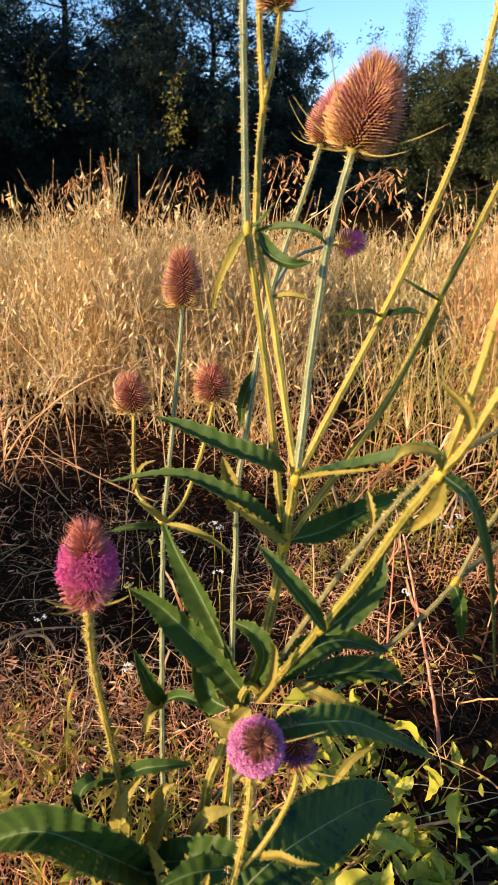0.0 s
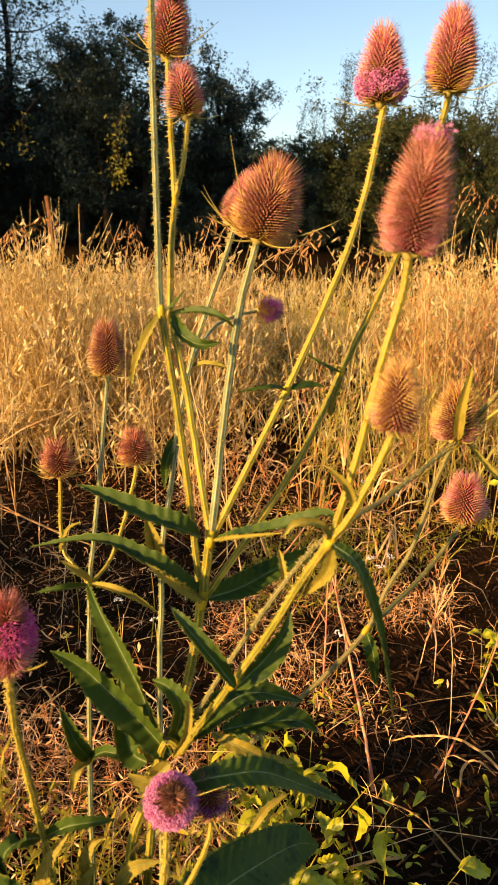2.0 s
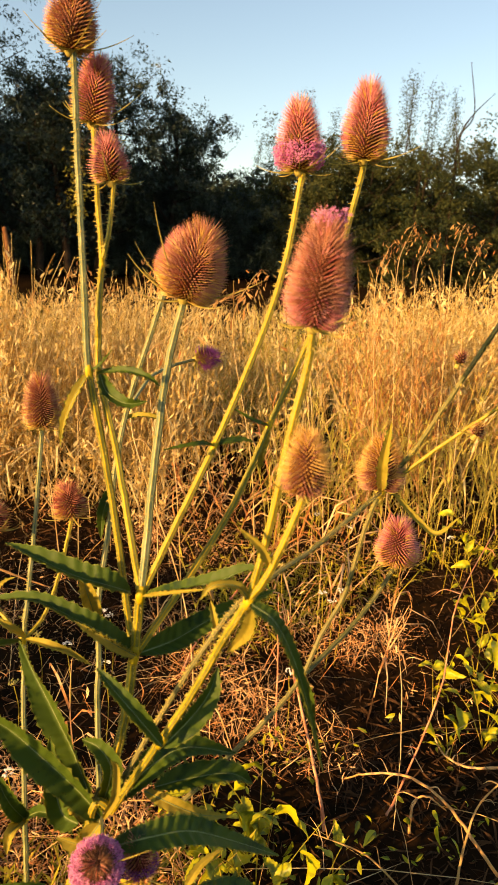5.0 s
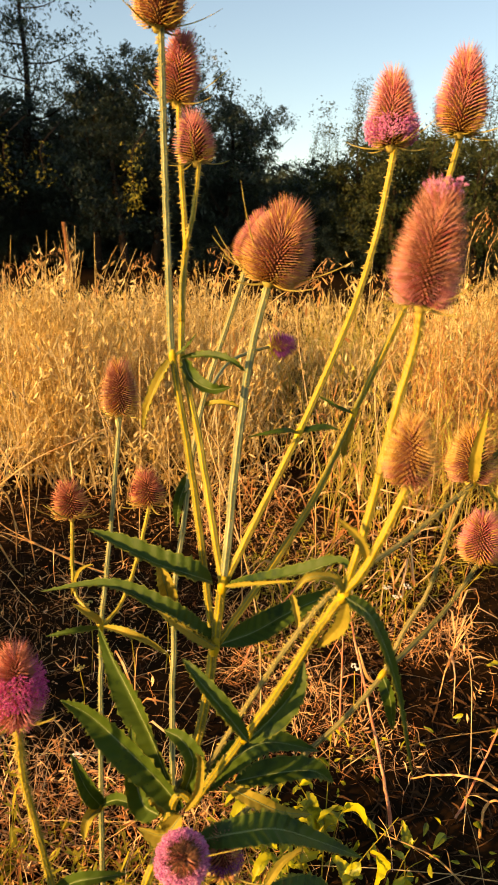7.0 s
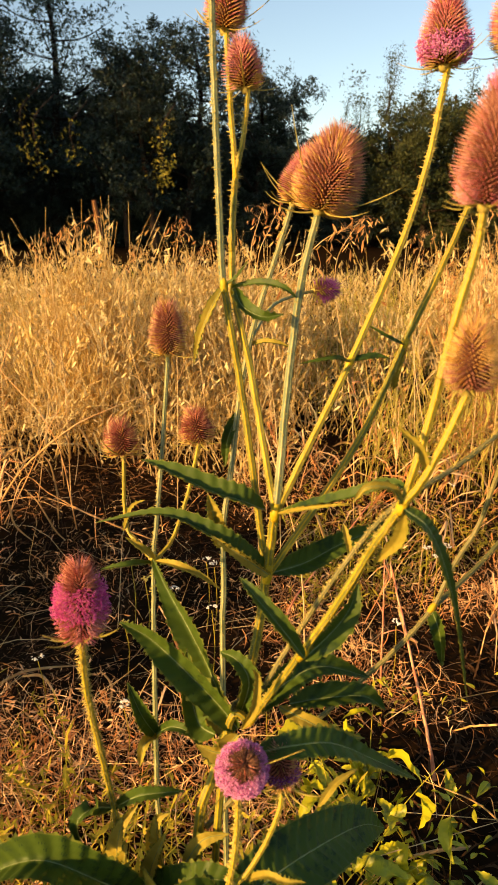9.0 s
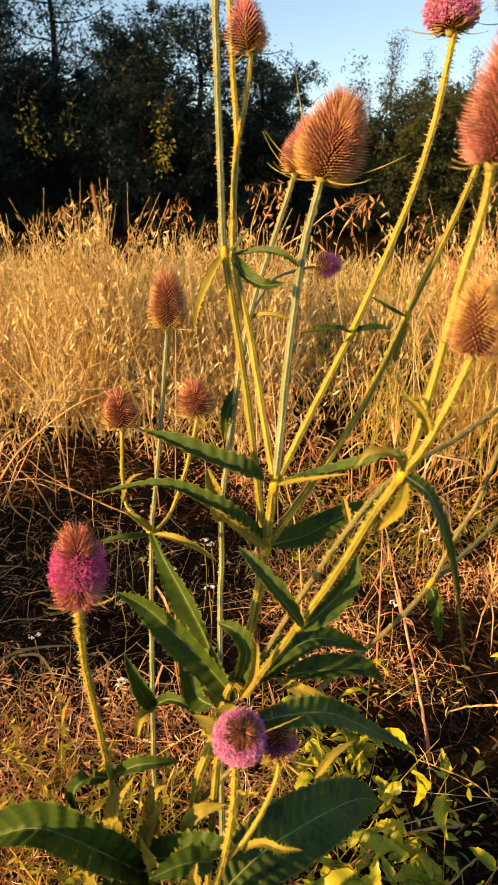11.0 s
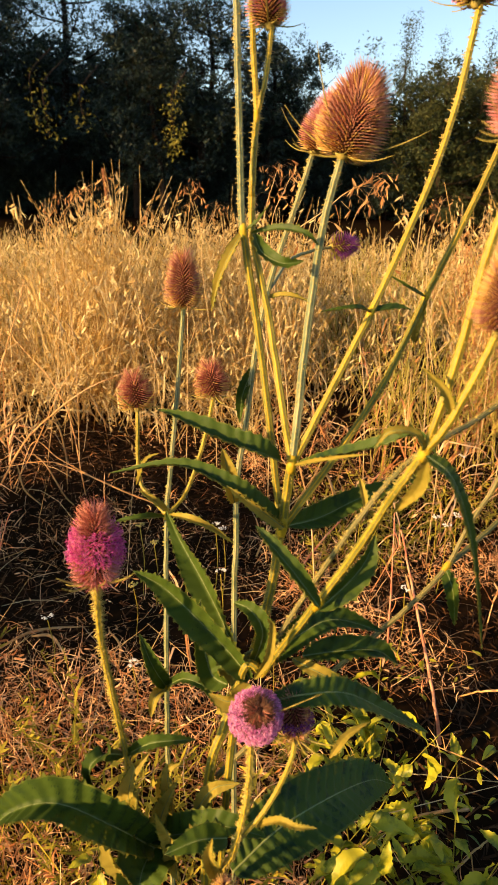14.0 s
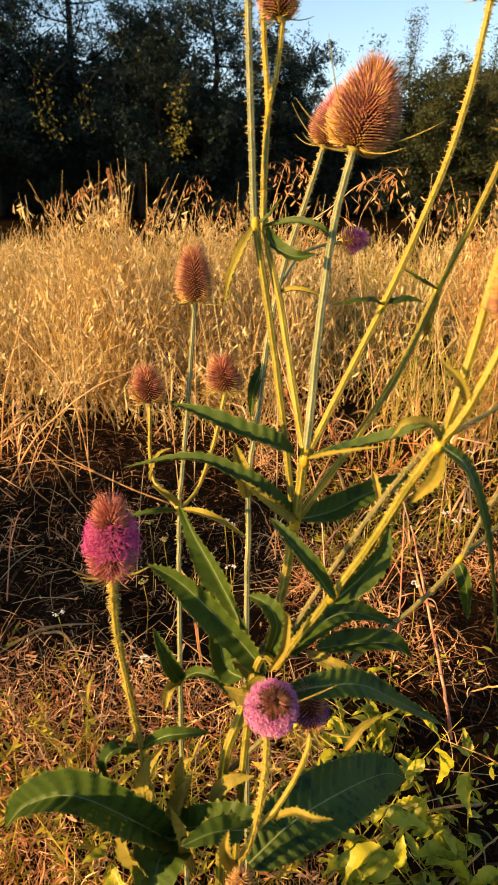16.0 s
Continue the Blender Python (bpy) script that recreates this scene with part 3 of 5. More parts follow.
head(plant, (0.160, 0.386, 0.979), (0.167, 0.389, 1.042), 0.0381, special=[(0.187, 0.370, 0.973), (0.137, 0.390, 0.986)], bracts=8, long=0.035, seed=8, density=1.2, pink=(0.985, 1.1), floret=FLORET_PALE, low=SPINE_PINK, spiky=1.25)
stem(plant, [(0.129, 0.392, 0.785), (0.139, 0.385, 0.805), (0.151, 0.378, 0.841), (0.160, 0.374, 0.872)], 0.0036, 0.0032)
head(plant, (0.159, 0.374, 0.871), (0.160, 0.376, 0.911), 0.0340, bracts=8, long=0.018, seed=9, spine=SPINE_TAN)
stem(plant, [(-0.020, 0.470, 0.000), (0.007, 0.465, 0.512), (0.032, 0.460, 0.568), (0.067, 0.455, 0.641), (0.105, 0.450, 0.713), (0.138, 0.450, 0.758), (0.204, 0.500, 0.776), (0.280, 0.560, 0.804)], 0.0029, 0.0025, STEM_SHADED, 0.8)
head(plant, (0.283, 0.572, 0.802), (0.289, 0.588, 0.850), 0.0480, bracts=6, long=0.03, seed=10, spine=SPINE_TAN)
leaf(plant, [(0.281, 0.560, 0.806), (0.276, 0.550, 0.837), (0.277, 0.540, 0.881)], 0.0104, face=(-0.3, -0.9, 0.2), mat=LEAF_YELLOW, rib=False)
stem(plant, [(-0.012, 0.477, 0.410), (0.024, 0.485, 0.448), (0.050, 0.505, 0.459), (0.084, 0.530, 0.473), (0.144, 0.555, 0.516), (0.186, 0.565, 0.554), (0.220, 0.580, 0.588), (0.241, 0.590, 0.632), (0.266, 0.600, 0.674), (0.280, 0.590, 0.760), (0.291, 0.580, 0.802), (0.314, 0.550, 0.864), (0.351, 0.500, 0.982)], 0.0034, 0.0026, STEM_SHADED)
stem(plant, [(0.220, 0.580, 0.588), (0.280, 0.630, 0.607), (0.321, 0.660, 0.633), (0.353, 0.680, 0.668)], 0.0034, 0.0030, STEM_SHADED)
head(plant, (0.353, 0.680, 0.669), (0.354, 0.687, 0.720), 0.0540, bracts=7, long=0.03, seed=11, spine=SPINE_PINK)
stem(plant, [(0.290, 0.575, 0.805), (0.337, 0.550, 0.858), (0.374, 0.520, 0.903)], 0.0024, 0.0020)
head(plant, (0.354, 0.530, 0.870), (0.360, 0.530, 0.881), 0.0152, bracts=6, long=0.02, seed=12, spine=SPINE_TAN, density=0.4)
head(plant, (0.329, 0.530, 0.936), (0.333, 0.530, 0.946), 0.0127, bracts=6, long=0.018, seed=13, density=0.4)
leaf(plant, [(0.041, 0.530, 0.720), (0.020, 0.520, 0.733), (-0.009, 0.525, 0.741), (-0.045, 0.540, 0.753), (-0.072, 0.560, 0.757)], 0.0230, face=(0.35, -0.40, 0.85))
leaf(plant, [(0.048, 0.530, 0.655), (0.022, 0.520, 0.681), (-0.004, 0.520, 0.698), (-0.051, 0.540, 0.710), (-0.119, 0.570, 0.689)], 0.0195, face=(0.3, -0.32, 0.9))
leaf(plant, [(0.055, 0.525, 0.719), (0.081, 0.500, 0.736), (0.114, 0.480, 0.754), (0.142, 0.470, 0.768), (0.155, 0.450, 0.760)], 0.0139, face=(0.1, -0.35, 0.93))
leaf(plant, [(0.049, 0.530, 0.656), (0.084, 0.560, 0.651), (0.125, 0.580, 0.663), (0.195, 0.620, 0.671)], 0.0251, face=(0.0, -0.75, 0.65))
leaf(plant, [(0.129, 0.390, 0.783), (0.150, 0.390, 0.764), (0.174, 0.400, 0.707), (0.206, 0.430, 0.598)], 0.0133, face=(0.75, -0.6, 0.25), fold=0.1)
leaf(plant, [(0.132, 0.395, 0.777), (0.130, 0.400, 0.754), (0.117, 0.415, 0.727)], 0.0106, face=(-0.4, -0.85, 0.3), mat=LEAF_YELLOW, rib=False)
leaf(plant, [(0.129, 0.392, 0.784), (0.118, 0.385, 0.799), (0.101, 0.380, 0.802), (0.093, 0.385, 0.789)], 0.0060, face=(0.1, -0.75, 0.65), mat=LEAF_YELLOW)
leaf(plant, [(0.142, 0.385, 0.811), (0.133, 0.380, 0.830), (0.117, 0.380, 0.845)], 0.0060, face=(-0.2, -0.9, 0.3), mat=LEAF_YELLOW, rib=False)
leaf(plant, [(0.069, 0.420, 0.642), (0.049, 0.420, 0.671), (0.029, 0.430, 0.692), (0.018, 0.440, 0.702)], 0.0132, face=(0.5, -0.7, 0.5))
leaf(plant, [(0.070, 0.430, 0.634), (0.093, 0.440, 0.652), (0.108, 0.450, 0.667), (0.116, 0.460, 0.685)], 0.0198, face=(0.2, -0.9, 0.3))
leaf(plant, [(0.033, 0.460, 0.559), (0.062, 0.470, 0.582), (0.093, 0.480, 0.590), (0.142, 0.500, 0.563)], 0.0241, face=(0.1, -0.6, 0.8))
leaf(plant, [(0.064, 0.470, 0.558), (0.095, 0.480, 0.556), (0.134, 0.490, 0.550), (0.159, 0.500, 0.527)], 0.0222, face=(0.1, -0.5, 0.85))
leaf(plant, [(0.018, 0.455, 0.545), (-0.002, 0.460, 0.570), (-0.036, 0.465, 0.607), (-0.061, 0.475, 0.625), (-0.085, 0.480, 0.636)], 0.0240, face=(-0.45, -0.6, 0.65), fold=0.5, wave=0.22)
leaf(plant, [(0.009, 0.480, 0.537), (-0.008, 0.500, 0.572), (-0.027, 0.520, 0.601), (-0.050, 0.550, 0.627), (-0.066, 0.570, 0.650)], 0.0230, face=(-0.5, -0.7, 0.5), fold=0.5, wave=0.25)
leaf(plant, [(0.018, 0.460, 0.550), (0.027, 0.455, 0.592), (0.017, 0.460, 0.611), (0.002, 0.470, 0.613)], 0.0168, face=(0.2, -0.8, 0.5))
leaf(plant, [(-0.002, 0.460, 0.534), (-0.017, 0.470, 0.538), (-0.025, 0.480, 0.567), (-0.028, 0.490, 0.602)], 0.0211, face=(0.1, -0.95, 0.3))
leaf(plant, [(0.021, 0.440, 0.557), (0.031, 0.430, 0.588), (0.033, 0.425, 0.619), (0.029, 0.420, 0.632)], 0.0075, face=(0.1, -0.95, 0.3), mat=LEAF_YELLOW, rib=False)
leaf(plant, [(0.004, 0.580, 0.912), (-0.007, 0.570, 0.894), (-0.017, 0.570, 0.870), (-0.023, 0.580, 0.843)], 0.0090, face=(-0.5, -0.85, 0.2), mat=LEAF_YELLOW)
leaf(plant, [(0.011, 0.585, 0.911), (0.036, 0.570, 0.916), (0.055, 0.560, 0.913), (0.067, 0.560, 0.905)], 0.0075, face=(0, -0.7, 0.7), rib=False)
leaf(plant, [(0.013, 0.585, 0.911), (0.020, 0.570, 0.897), (0.037, 0.560, 0.889), (0.056, 0.560, 0.891)], 0.0129, face=(0.4, -0.8, 0.3), fold=0.35)
leaf(plant, [(0.005, 0.580, 0.913), (0.015, 0.575, 0.920), (0.025, 0.570, 0.935)], 0.0041, rib=False)
leaf(plant, [(0.118, 0.570, 0.847), (0.101, 0.550, 0.854), (0.070, 0.540, 0.852)], 0.0059, rib=False)
leaf(plant, [(0.118, 0.570, 0.848), (0.140, 0.575, 0.851), (0.156, 0.580, 0.849)], 0.0072, rib=False)
leaf(plant, [(0.178, 0.615, 0.855), (0.159, 0.600, 0.864), (0.137, 0.600, 0.877)], 0.0048, rib=False)
leaf(plant, [(0.178, 0.615, 0.855), (0.170, 0.610, 0.825), (0.170, 0.620, 0.804)], 0.0067, mat=LEAF_YELLOW, rib=False)
leaf(plant, [(0.117, 0.550, 0.697), (0.121, 0.540, 0.681), (0.123, 0.540, 0.664)], 0.0064, face=(0, -1, 0.2), mat=LEAF_YELLOW, rib=False)
leaf(plant, [(0.226, 0.600, 0.574), (0.234, 0.590, 0.552), (0.245, 0.600, 0.502)], 0.0148, face=(-0.5, -0.85, 0.3))
leaf(plant, [(0.292, 0.575, 0.804), (0.320, 0.570, 0.774), (0.342, 0.560, 0.759), (0.360, 0.550, 0.781)], 0.0077, mat=LEAF_YELLOW, rib=False)
leaf(plant, [(0.048, 0.525, 0.656), (0.021, 0.512, 0.683), (-0.006, 0.505, 0.707)], 0.0100, face=(-0.4, -0.8, 0.45), mat=LEAF_YELLOW)
leaf(plant, [(0.053, 0.520, 0.721), (0.076, 0.495, 0.737), (0.109, 0.475, 0.750)], 0.0043, face=(-0.3, -0.8, 0.5), mat=LEAF_YELLOW, rib=False)
leaf(plant, [(0.018, 0.445, 0.547), (0.003, 0.440, 0.533), (-0.018, 0.440, 0.541)], 0.0187, face=(-0.3, -0.85, 0.4), mat=LEAF_YELLOW)

leaf(plant, [(0.018, 0.462, 0.542), (-0.001, 0.475, 0.538), (-0.019, 0.490, 0.554), (-0.025, 0.500, 0.568)], 0.0200, face=(-0.6, -0.7, 0.35), mat=LEAF_YELLOW, fold=0.25)
leaf(plant, [(0.015, 0.455, 0.542), (0.005, 0.460, 0.516), (-0.013, 0.470, 0.493)], 0.0160, face=(-0.6, -0.75, 0.2), mat=LEAF_YELLOW, fold=0.25)
leaf(plant, [(0.055, 0.470, 0.555), (0.079, 0.460, 0.548), (0.105, 0.460, 0.534), (0.134, 0.470, 0.520)], 0.0130, face=(-0.3, -0.6, 0.7), mat=LEAF_YELLOW, fold=0.25)
for at, way, r in [((0.051, 0.527, 0.719), (0.1, 0.1, 1), 0.0056), ((0.045, 0.528, 0.656), (0.1, 0.1, 1), 0.0062), ((0.129, 0.393, 0.784), (0.3, -0.1, 0.9), 0.0050), ((0.069, 0.429, 0.640), (0.4, -0.15, 0.9), 0.0050), ((0.030, 0.450, 0.560), (0.4, -0.1, 0.9), 0.0054), ((0.004, 0.580, 0.913), (-0.1, 0.15, 1), 0.0044), ((0.013, 0.588, 0.908), (-0.1, 0.15, 1), 0.0042), ((0.014, 0.623, 1.006), (0, 0.2, 1), 0.0036), ((0.118, 0.570, 0.848), (0.4, 0.25, 0.9), 0.0043), ((0.177, 0.615, 0.856), (0.4, 0.15, 0.9), 0.0044), ((0.284, 0.568, 0.800), (0.6, 0.3, 0.6), 0.0038), ((0.220, 0.580, 0.588), (0.5, 0.2, 0.6), 0.0042)]:
    node(plant, at, way, r)

# the slender plant with three small heads
plant = thing("teasel_plant", (-0.06, 0.53, 0.0), "slender upright teasel with three small reddish heads", "teasel", "teasel plants")
stem(plant, [(-0.060, 0.530, 0.000), (-0.066, 0.545, 0.267), (-0.068, 0.555, 0.356), (-0.069, 0.567, 0.442), (-0.071, 0.595, 0.534), (-0.072, 0.625, 0.620), (-0.069, 0.640, 0.660), (-0.065, 0.680, 0.730), (-0.060, 0.720, 0.826)], 0.0036, 0.0027, STEM_PALE, 0.8)
head(plant, (-0.060, 0.720, 0.826), (-0.060, 0.724, 0.880), 0.0374, bracts=9, long=0.036, seed=21, density=0.9, spiky=1.3)
stem(plant, [(-0.072, 0.620, 0.621), (-0.089, 0.635, 0.634), (-0.104, 0.650, 0.652), (-0.105, 0.660, 0.727)], 0.0026, 0.0024, STEM, 1.4)
head(plant, (-0.105, 0.660, 0.728), (-0.108, 0.664, 0.761), 0.0345, bracts=9, long=0.038, seed=22, spine=SPINE_RED, density=0.9, taper=0.34, spiky=1.45)
stem(plant, [(-0.071, 0.620, 0.621), (-0.053, 0.640, 0.637), (-0.037, 0.655, 0.681), (-0.024, 0.665, 0.739)], 0.0026, 0.0024, STEM, 1.4)
head(plant, (-0.024, 0.665, 0.741), (-0.029, 0.669, 0.773), 0.0335, bracts=9, long=0.032, seed=23, spine=SPINE_RED, density=0.9, taper=0.34, spiky=1.45)
leaf(plant, [(-0.071, 0.620, 0.623), (-0.082, 0.610, 0.640), (-0.099, 0.610, 0.654)], 0.0089, mat=LEAF_YELLOW, rib=False)
leaf(plant, [(-0.070, 0.620, 0.621), (-0.045, 0.600, 0.626), (-0.021, 0.600, 0.614), (0.000, 0.600, 0.599)], 0.0083, rib=False, mat=LEAF_YELLOW)
leaf(plant, [(-0.073, 0.620, 0.619), (-0.097, 0.600, 0.627), (-0.124, 0.600, 0.622)], 0.0071, rib=False)
leaf(plant, [(-0.107, 0.650, 0.642), (-0.095, 0.640, 0.674), (-0.081, 0.640, 0.683)], 0.0055, rib=False, mat=LEAF_YELLOW)
leaf(plant, [(-0.070, 0.565, 0.444), (-0.081, 0.550, 0.481), (-0.094, 0.550, 0.521)], 0.0174, face=(0.4, -0.85, 0.3))
leaf(plant, [(-0.068, 0.565, 0.444), (-0.048, 0.540, 0.474), (-0.027, 0.530, 0.473), (-0.016, 0.530, 0.452)], 0.0109, face=(0, -0.6, 0.8))
leaf(plant, [(-0.070, 0.565, 0.440), (-0.078, 0.540, 0.450), (-0.083, 0.540, 0.424)], 0.0113, mat=LEAF_YELLOW)
leaf(plant, [(-0.066, 0.530, 0.293), (-0.071, 0.520, 0.344), (-0.064, 0.520, 0.375), (-0.051, 0.520, 0.383)], 0.0132, face=(0, -0.95, 0.3), mat=LEAF_YELLOW)

for at, r in [((-0.072, 0.622, 0.621), 0.0042), ((-0.069, 0.567, 0.442), 0.0044)]:
    node(plant, at, (0, 0.1, 1), r)

# the plant behind, with a head and a violet bud
plant = thing("teasel_plant", (0.01, 0.62, 0.0), "pale-stemmed teasel with a rosy head and violet bud", "teasel", "teasel plants")
stem(plant, [(0.010, 0.620, 0.000), (0.002, 0.630, 0.467), (0.003, 0.650, 0.574), (0.002, 0.670, 0.635), (0.011, 0.690, 0.702), (0.021, 0.710, 0.787), (0.036, 0.730, 0.858), (0.062, 0.750, 0.937), (0.077, 0.760, 0.985)], 0.0040, 0.0034, STEM_PALE, 1.0)
head(plant, (0.078, 0.760, 0.987), (0.096, 0.769, 1.040), 0.0420, bracts=9, long=0.04, seed=31, spine=SPINE_PINK)
stem(plant, [(0.033, 0.730, 0.843), (0.059, 0.800, 0.869), (0.090, 0.850, 0.877), (0.120, 0.885, 0.880)], 0.0026, 0.0022, STEM_PALE, 0.4)
head(plant, (0.120, 0.885, 0.880), (0.151, 0.889, 0.883), 0.0354, bracts=9, long=0.03, seed=32, spine=FLORET_VIOLET, low=BRACT, density=1.0)
leaf(plant, [(0.019, 0.710, 0.762), (0.007, 0.700, 0.732), (0.004, 0.700, 0.699)], 0.0127, face=(-0.3, -0.9, 0.2))
leaf(plant, [(0.029, 0.730, 0.834), (0.054, 0.720, 0.839), (0.079, 0.720, 0.833)], 0.0076, mat=LEAF_YELLOW, rib=False)
leaf(plant, [(-0.000, 0.660, 0.618), (-0.007, 0.640, 0.661), (-0.014, 0.640, 0.690)], 0.0182, face=(0.2, -0.9, 0.3), mat=LEAF_YELLOW)

# the low plant with a magenta head
plant = thing("teasel_plant", (-0.07, 0.46, 0.0), "low teasel with a magenta flowering head and broad leaves", "teasel", "teasel plants")
stem(plant, [(-0.070, 0.460, 0.000), (-0.091, 0.460, 0.387), (-0.094, 0.455, 0.454), (-0.100, 0.440, 0.537), (-0.104, 0.425, 0.611), (-0.102, 0.415, 0.665)], 0.0036, 0.0032, STEM, 2.2)
head(plant, (-0.102, 0.415, 0.665), (-0.101, 0.419, 0.723), 0.0315, special=[(-0.127, 0.400, 0.677), (-0.072, 0.400, 0.683), (-0.118, 0.380, 0.681)], bracts=9, long=0.03, seed=41, pink=(0.37, 0.74), spine=SPINE_RED, low=SPINE_PINK, taper=0.10, spiky=1.6)
leaf(plant, [(-0.093, 0.455, 0.458), (-0.071, 0.440, 0.485), (-0.051, 0.440, 0.489), (-0.030, 0.450, 0.481)], 0.0120)
leaf(plant, [(-0.095, 0.455, 0.458), (-0.108, 0.430, 0.482), (-0.119, 0.420, 0.476), (-0.114, 0.420, 0.444)], 0.0142, face=(-0.5, -0.6, 0.6))
leaf(plant, [(-0.069, 0.440, 0.360), (-0.099, 0.410, 0.422), (-0.143, 0.400, 0.459), (-0.182, 0.400, 0.449), (-0.204, 0.400, 0.423)], 0.0352, face=(-0.15, -0.50, 0.85), fold=0.55)
leaf(plant, [(-0.083, 0.460, 0.327), (-0.092, 0.470, 0.361), (-0.097, 0.480, 0.401), (-0.078, 0.490, 0.427)], 0.0174, face=(0, -0.95, 0.3), mat=LEAF_YELLOW)
leaf(plant, [(-0.069, 0.440, 0.360), (-0.076, 0.410, 0.368), (-0.079, 0.390, 0.345)], 0.0483, face=(0, -0.8, 0.6))
leaf(plant, [(-0.077, 0.460, 0.350), (-0.041, 0.430, 0.390), (-0.005, 0.420, 0.412), (0.036, 0.420, 0.399)], 0.0289, face=(0, -0.4, 0.9))

leaf(plant, [(-0.053, 0.470, 0.361), (-0.056, 0.460, 0.409), (-0.058, 0.460, 0.443)], 0.0160, face=(-0.5, -0.8, 0.3), mat=LEAF_YELLOW, fold=0.25)
leaf(plant, [(-0.090, 0.440, 0.381), (-0.091, 0.440, 0.423), (-0.086, 0.450, 0.453)], 0.0200, face=(-0.5, -0.8, 0.3), mat=LEAF_YELLOW, fold=0.25)

# upright leaves added in the sunlit tone to brighten the plant's foot
leaf(plant, [(-0.086, 0.43, 0.331), (-0.087, 0.43, 0.396), (-0.079, 0.43, 0.444)], 0.0200, face=(-0.55, -0.75, 0.35), mat=LEAF_YELLOW, fold=0.3)
leaf(plant, [(-0.073, 0.45, 0.321), (-0.063, 0.45, 0.387), (-0.047, 0.45, 0.433)], 0.0180, face=(-0.55, -0.75, 0.35), mat=LEAF_YELLOW, fold=0.3)
leaf(plant, [(-0.045, 0.42, 0.345), (-0.051, 0.42, 0.395), (-0.064, 0.42, 0.428)], 0.0180, face=(-0.55, -0.75, 0.35), mat=LEAF_YELLOW, fold=0.3)
leaf(plant, [(-0.008, 0.41, 0.353), (-0.016, 0.41, 0.401), (-0.033, 0.41, 0.426)], 0.0170, face=(-0.55, -0.75, 0.35), mat=LEAF_YELLOW, fold=0.3)
leaf(plant, [(-0.077, 0.43, 0.389), (-0.094, 0.43, 0.417), (-0.104, 0.43, 0.427)], 0.0130, face=(-0.55, -0.75, 0.35), mat=LEAF_YELLOW, fold=0.3)
leaf(plant, [(-0.031, 0.45, 0.395), (-0.013, 0.45, 0.424), (0.011, 0.45, 0.431)], 0.0140, face=(-0.55, -0.75, 0.35), mat=LEAF_YELLOW, fold=0.3)
leaf(plant, [(-0.084, 0.4, 0.365), (-0.1, 0.4, 0.398), (-0.104, 0.4, 0.428)], 0.0200, face=(-0.55, -0.75, 0.35), mat=LEAF_YELLOW, fold=0.3)

# the low plant with the pink head that tilts forward
plant = thing("teasel_plant", (0.0, 0.40, 0.0), "low teasel with a pink flowering head tilting forward", "teasel", "teasel plants")
stem(plant, [(0.000, 0.400, 0.000), (-0.008, 0.385, 0.353), (0.007, 0.375, 0.440), (0.016, 0.375, 0.500), (0.018, 0.384, 0.548)], 0.0034, 0.0032, STEM, 1.8)
head(plant, (0.019, 0.392, 0.557), (0.023, 0.358, 0.598), 0.0325, special=[(-0.005, 0.340, 0.569), (0.048, 0.340, 0.621)], bracts=10, long=0.03, seed=51, pink=(0.20, 0.80), spine=SPINE_DARK, low=SPINE_RED, floret=FLORET_PALE, fat=0.2, taper=0.1, spiky=1.2)
stem(plant, [(0.009, 0.375, 0.449), (0.032, 0.380, 0.480), (0.049, 0.385, 0.520), (0.053, 0.390, 0.540)], 0.0028, 0.0024, STEM, 1.2)
head(plant, (0.053, 0.394, 0.542), (0.050, 0.396, 0.580), 0.0260, bracts=11, long=0.030, seed=52, pink=(0.30, 0.48), floret=FLORET_VIOLET, spine=SPINE_RED)
leaf(plant, [(0.006, 0.400, 0.382), (0.047, 0.430, 0.398), (0.101, 0.480, 0.382), (0.155, 0.540, 0.342), (0.190, 0.575, 0.300)], 0.0610, face=(0.1, -0.6, 0.8), fold=0.08)
leaf(plant, [(0.030, 0.400, 0.567), (0.059, 0.390, 0.584), (0.092, 0.400, 0.577), (0.130, 0.420, 0.543), (0.175, 0.440, 0.502)], 0.0229, face=(0.15, -0.45, 0.88), fold=0.12)
leaf(plant, [(0.024, 0.390, 0.447), (0.039, 0.360, 0.488), (0.053, 0.350, 0.494), (0.069, 0.350, 0.493)], 0.0069, mat=LEAF_YELLOW, rib=False)
leaf(plant, [(0.000, 0.390, 0.434), (-0.023, 0.380, 0.443), (-0.050, 0.370, 0.439)], 0.0215)
leaf(plant, [(-0.004, 0.390, 0.374), (-0.014, 0.370, 0.433), (-0.011, 0.360, 0.470)], 0.0108, mat=LEAF_YELLOW, rib=False)
leaf(plant, [(0.090, 0.440, 0.472), (0.106, 0.450, 0.488), (0.128, 0.460, 0.495)], 0.0078, mat=LEAF_YELLOW, rib=False)
head(plant, (-0.001, 0.360, 0.388), (-0.001, 0.351, 0.433), 0.0259, bracts=8, long=0.02, seed=53, spine=SPINE_TAN, density=0.6)

# ---- dry stalks and blades ----
dry_stalk([(0.303, 1.084, 0.370), (0.334, 1.041, 0.242), (0.370, 0.969, 0.074), (0.379, 0.940, 0.010)], 0.0048, REDSTEM, "reddish dry weed stalk standing among the litter")
dry_stalk([(0.337, 1.274, 0.313), (0.338, 1.244, 0.166), (0.334, 1.199, 0.010)], 0.0030, REDSTEM, "reddish dry weed stalk standing among the litter")
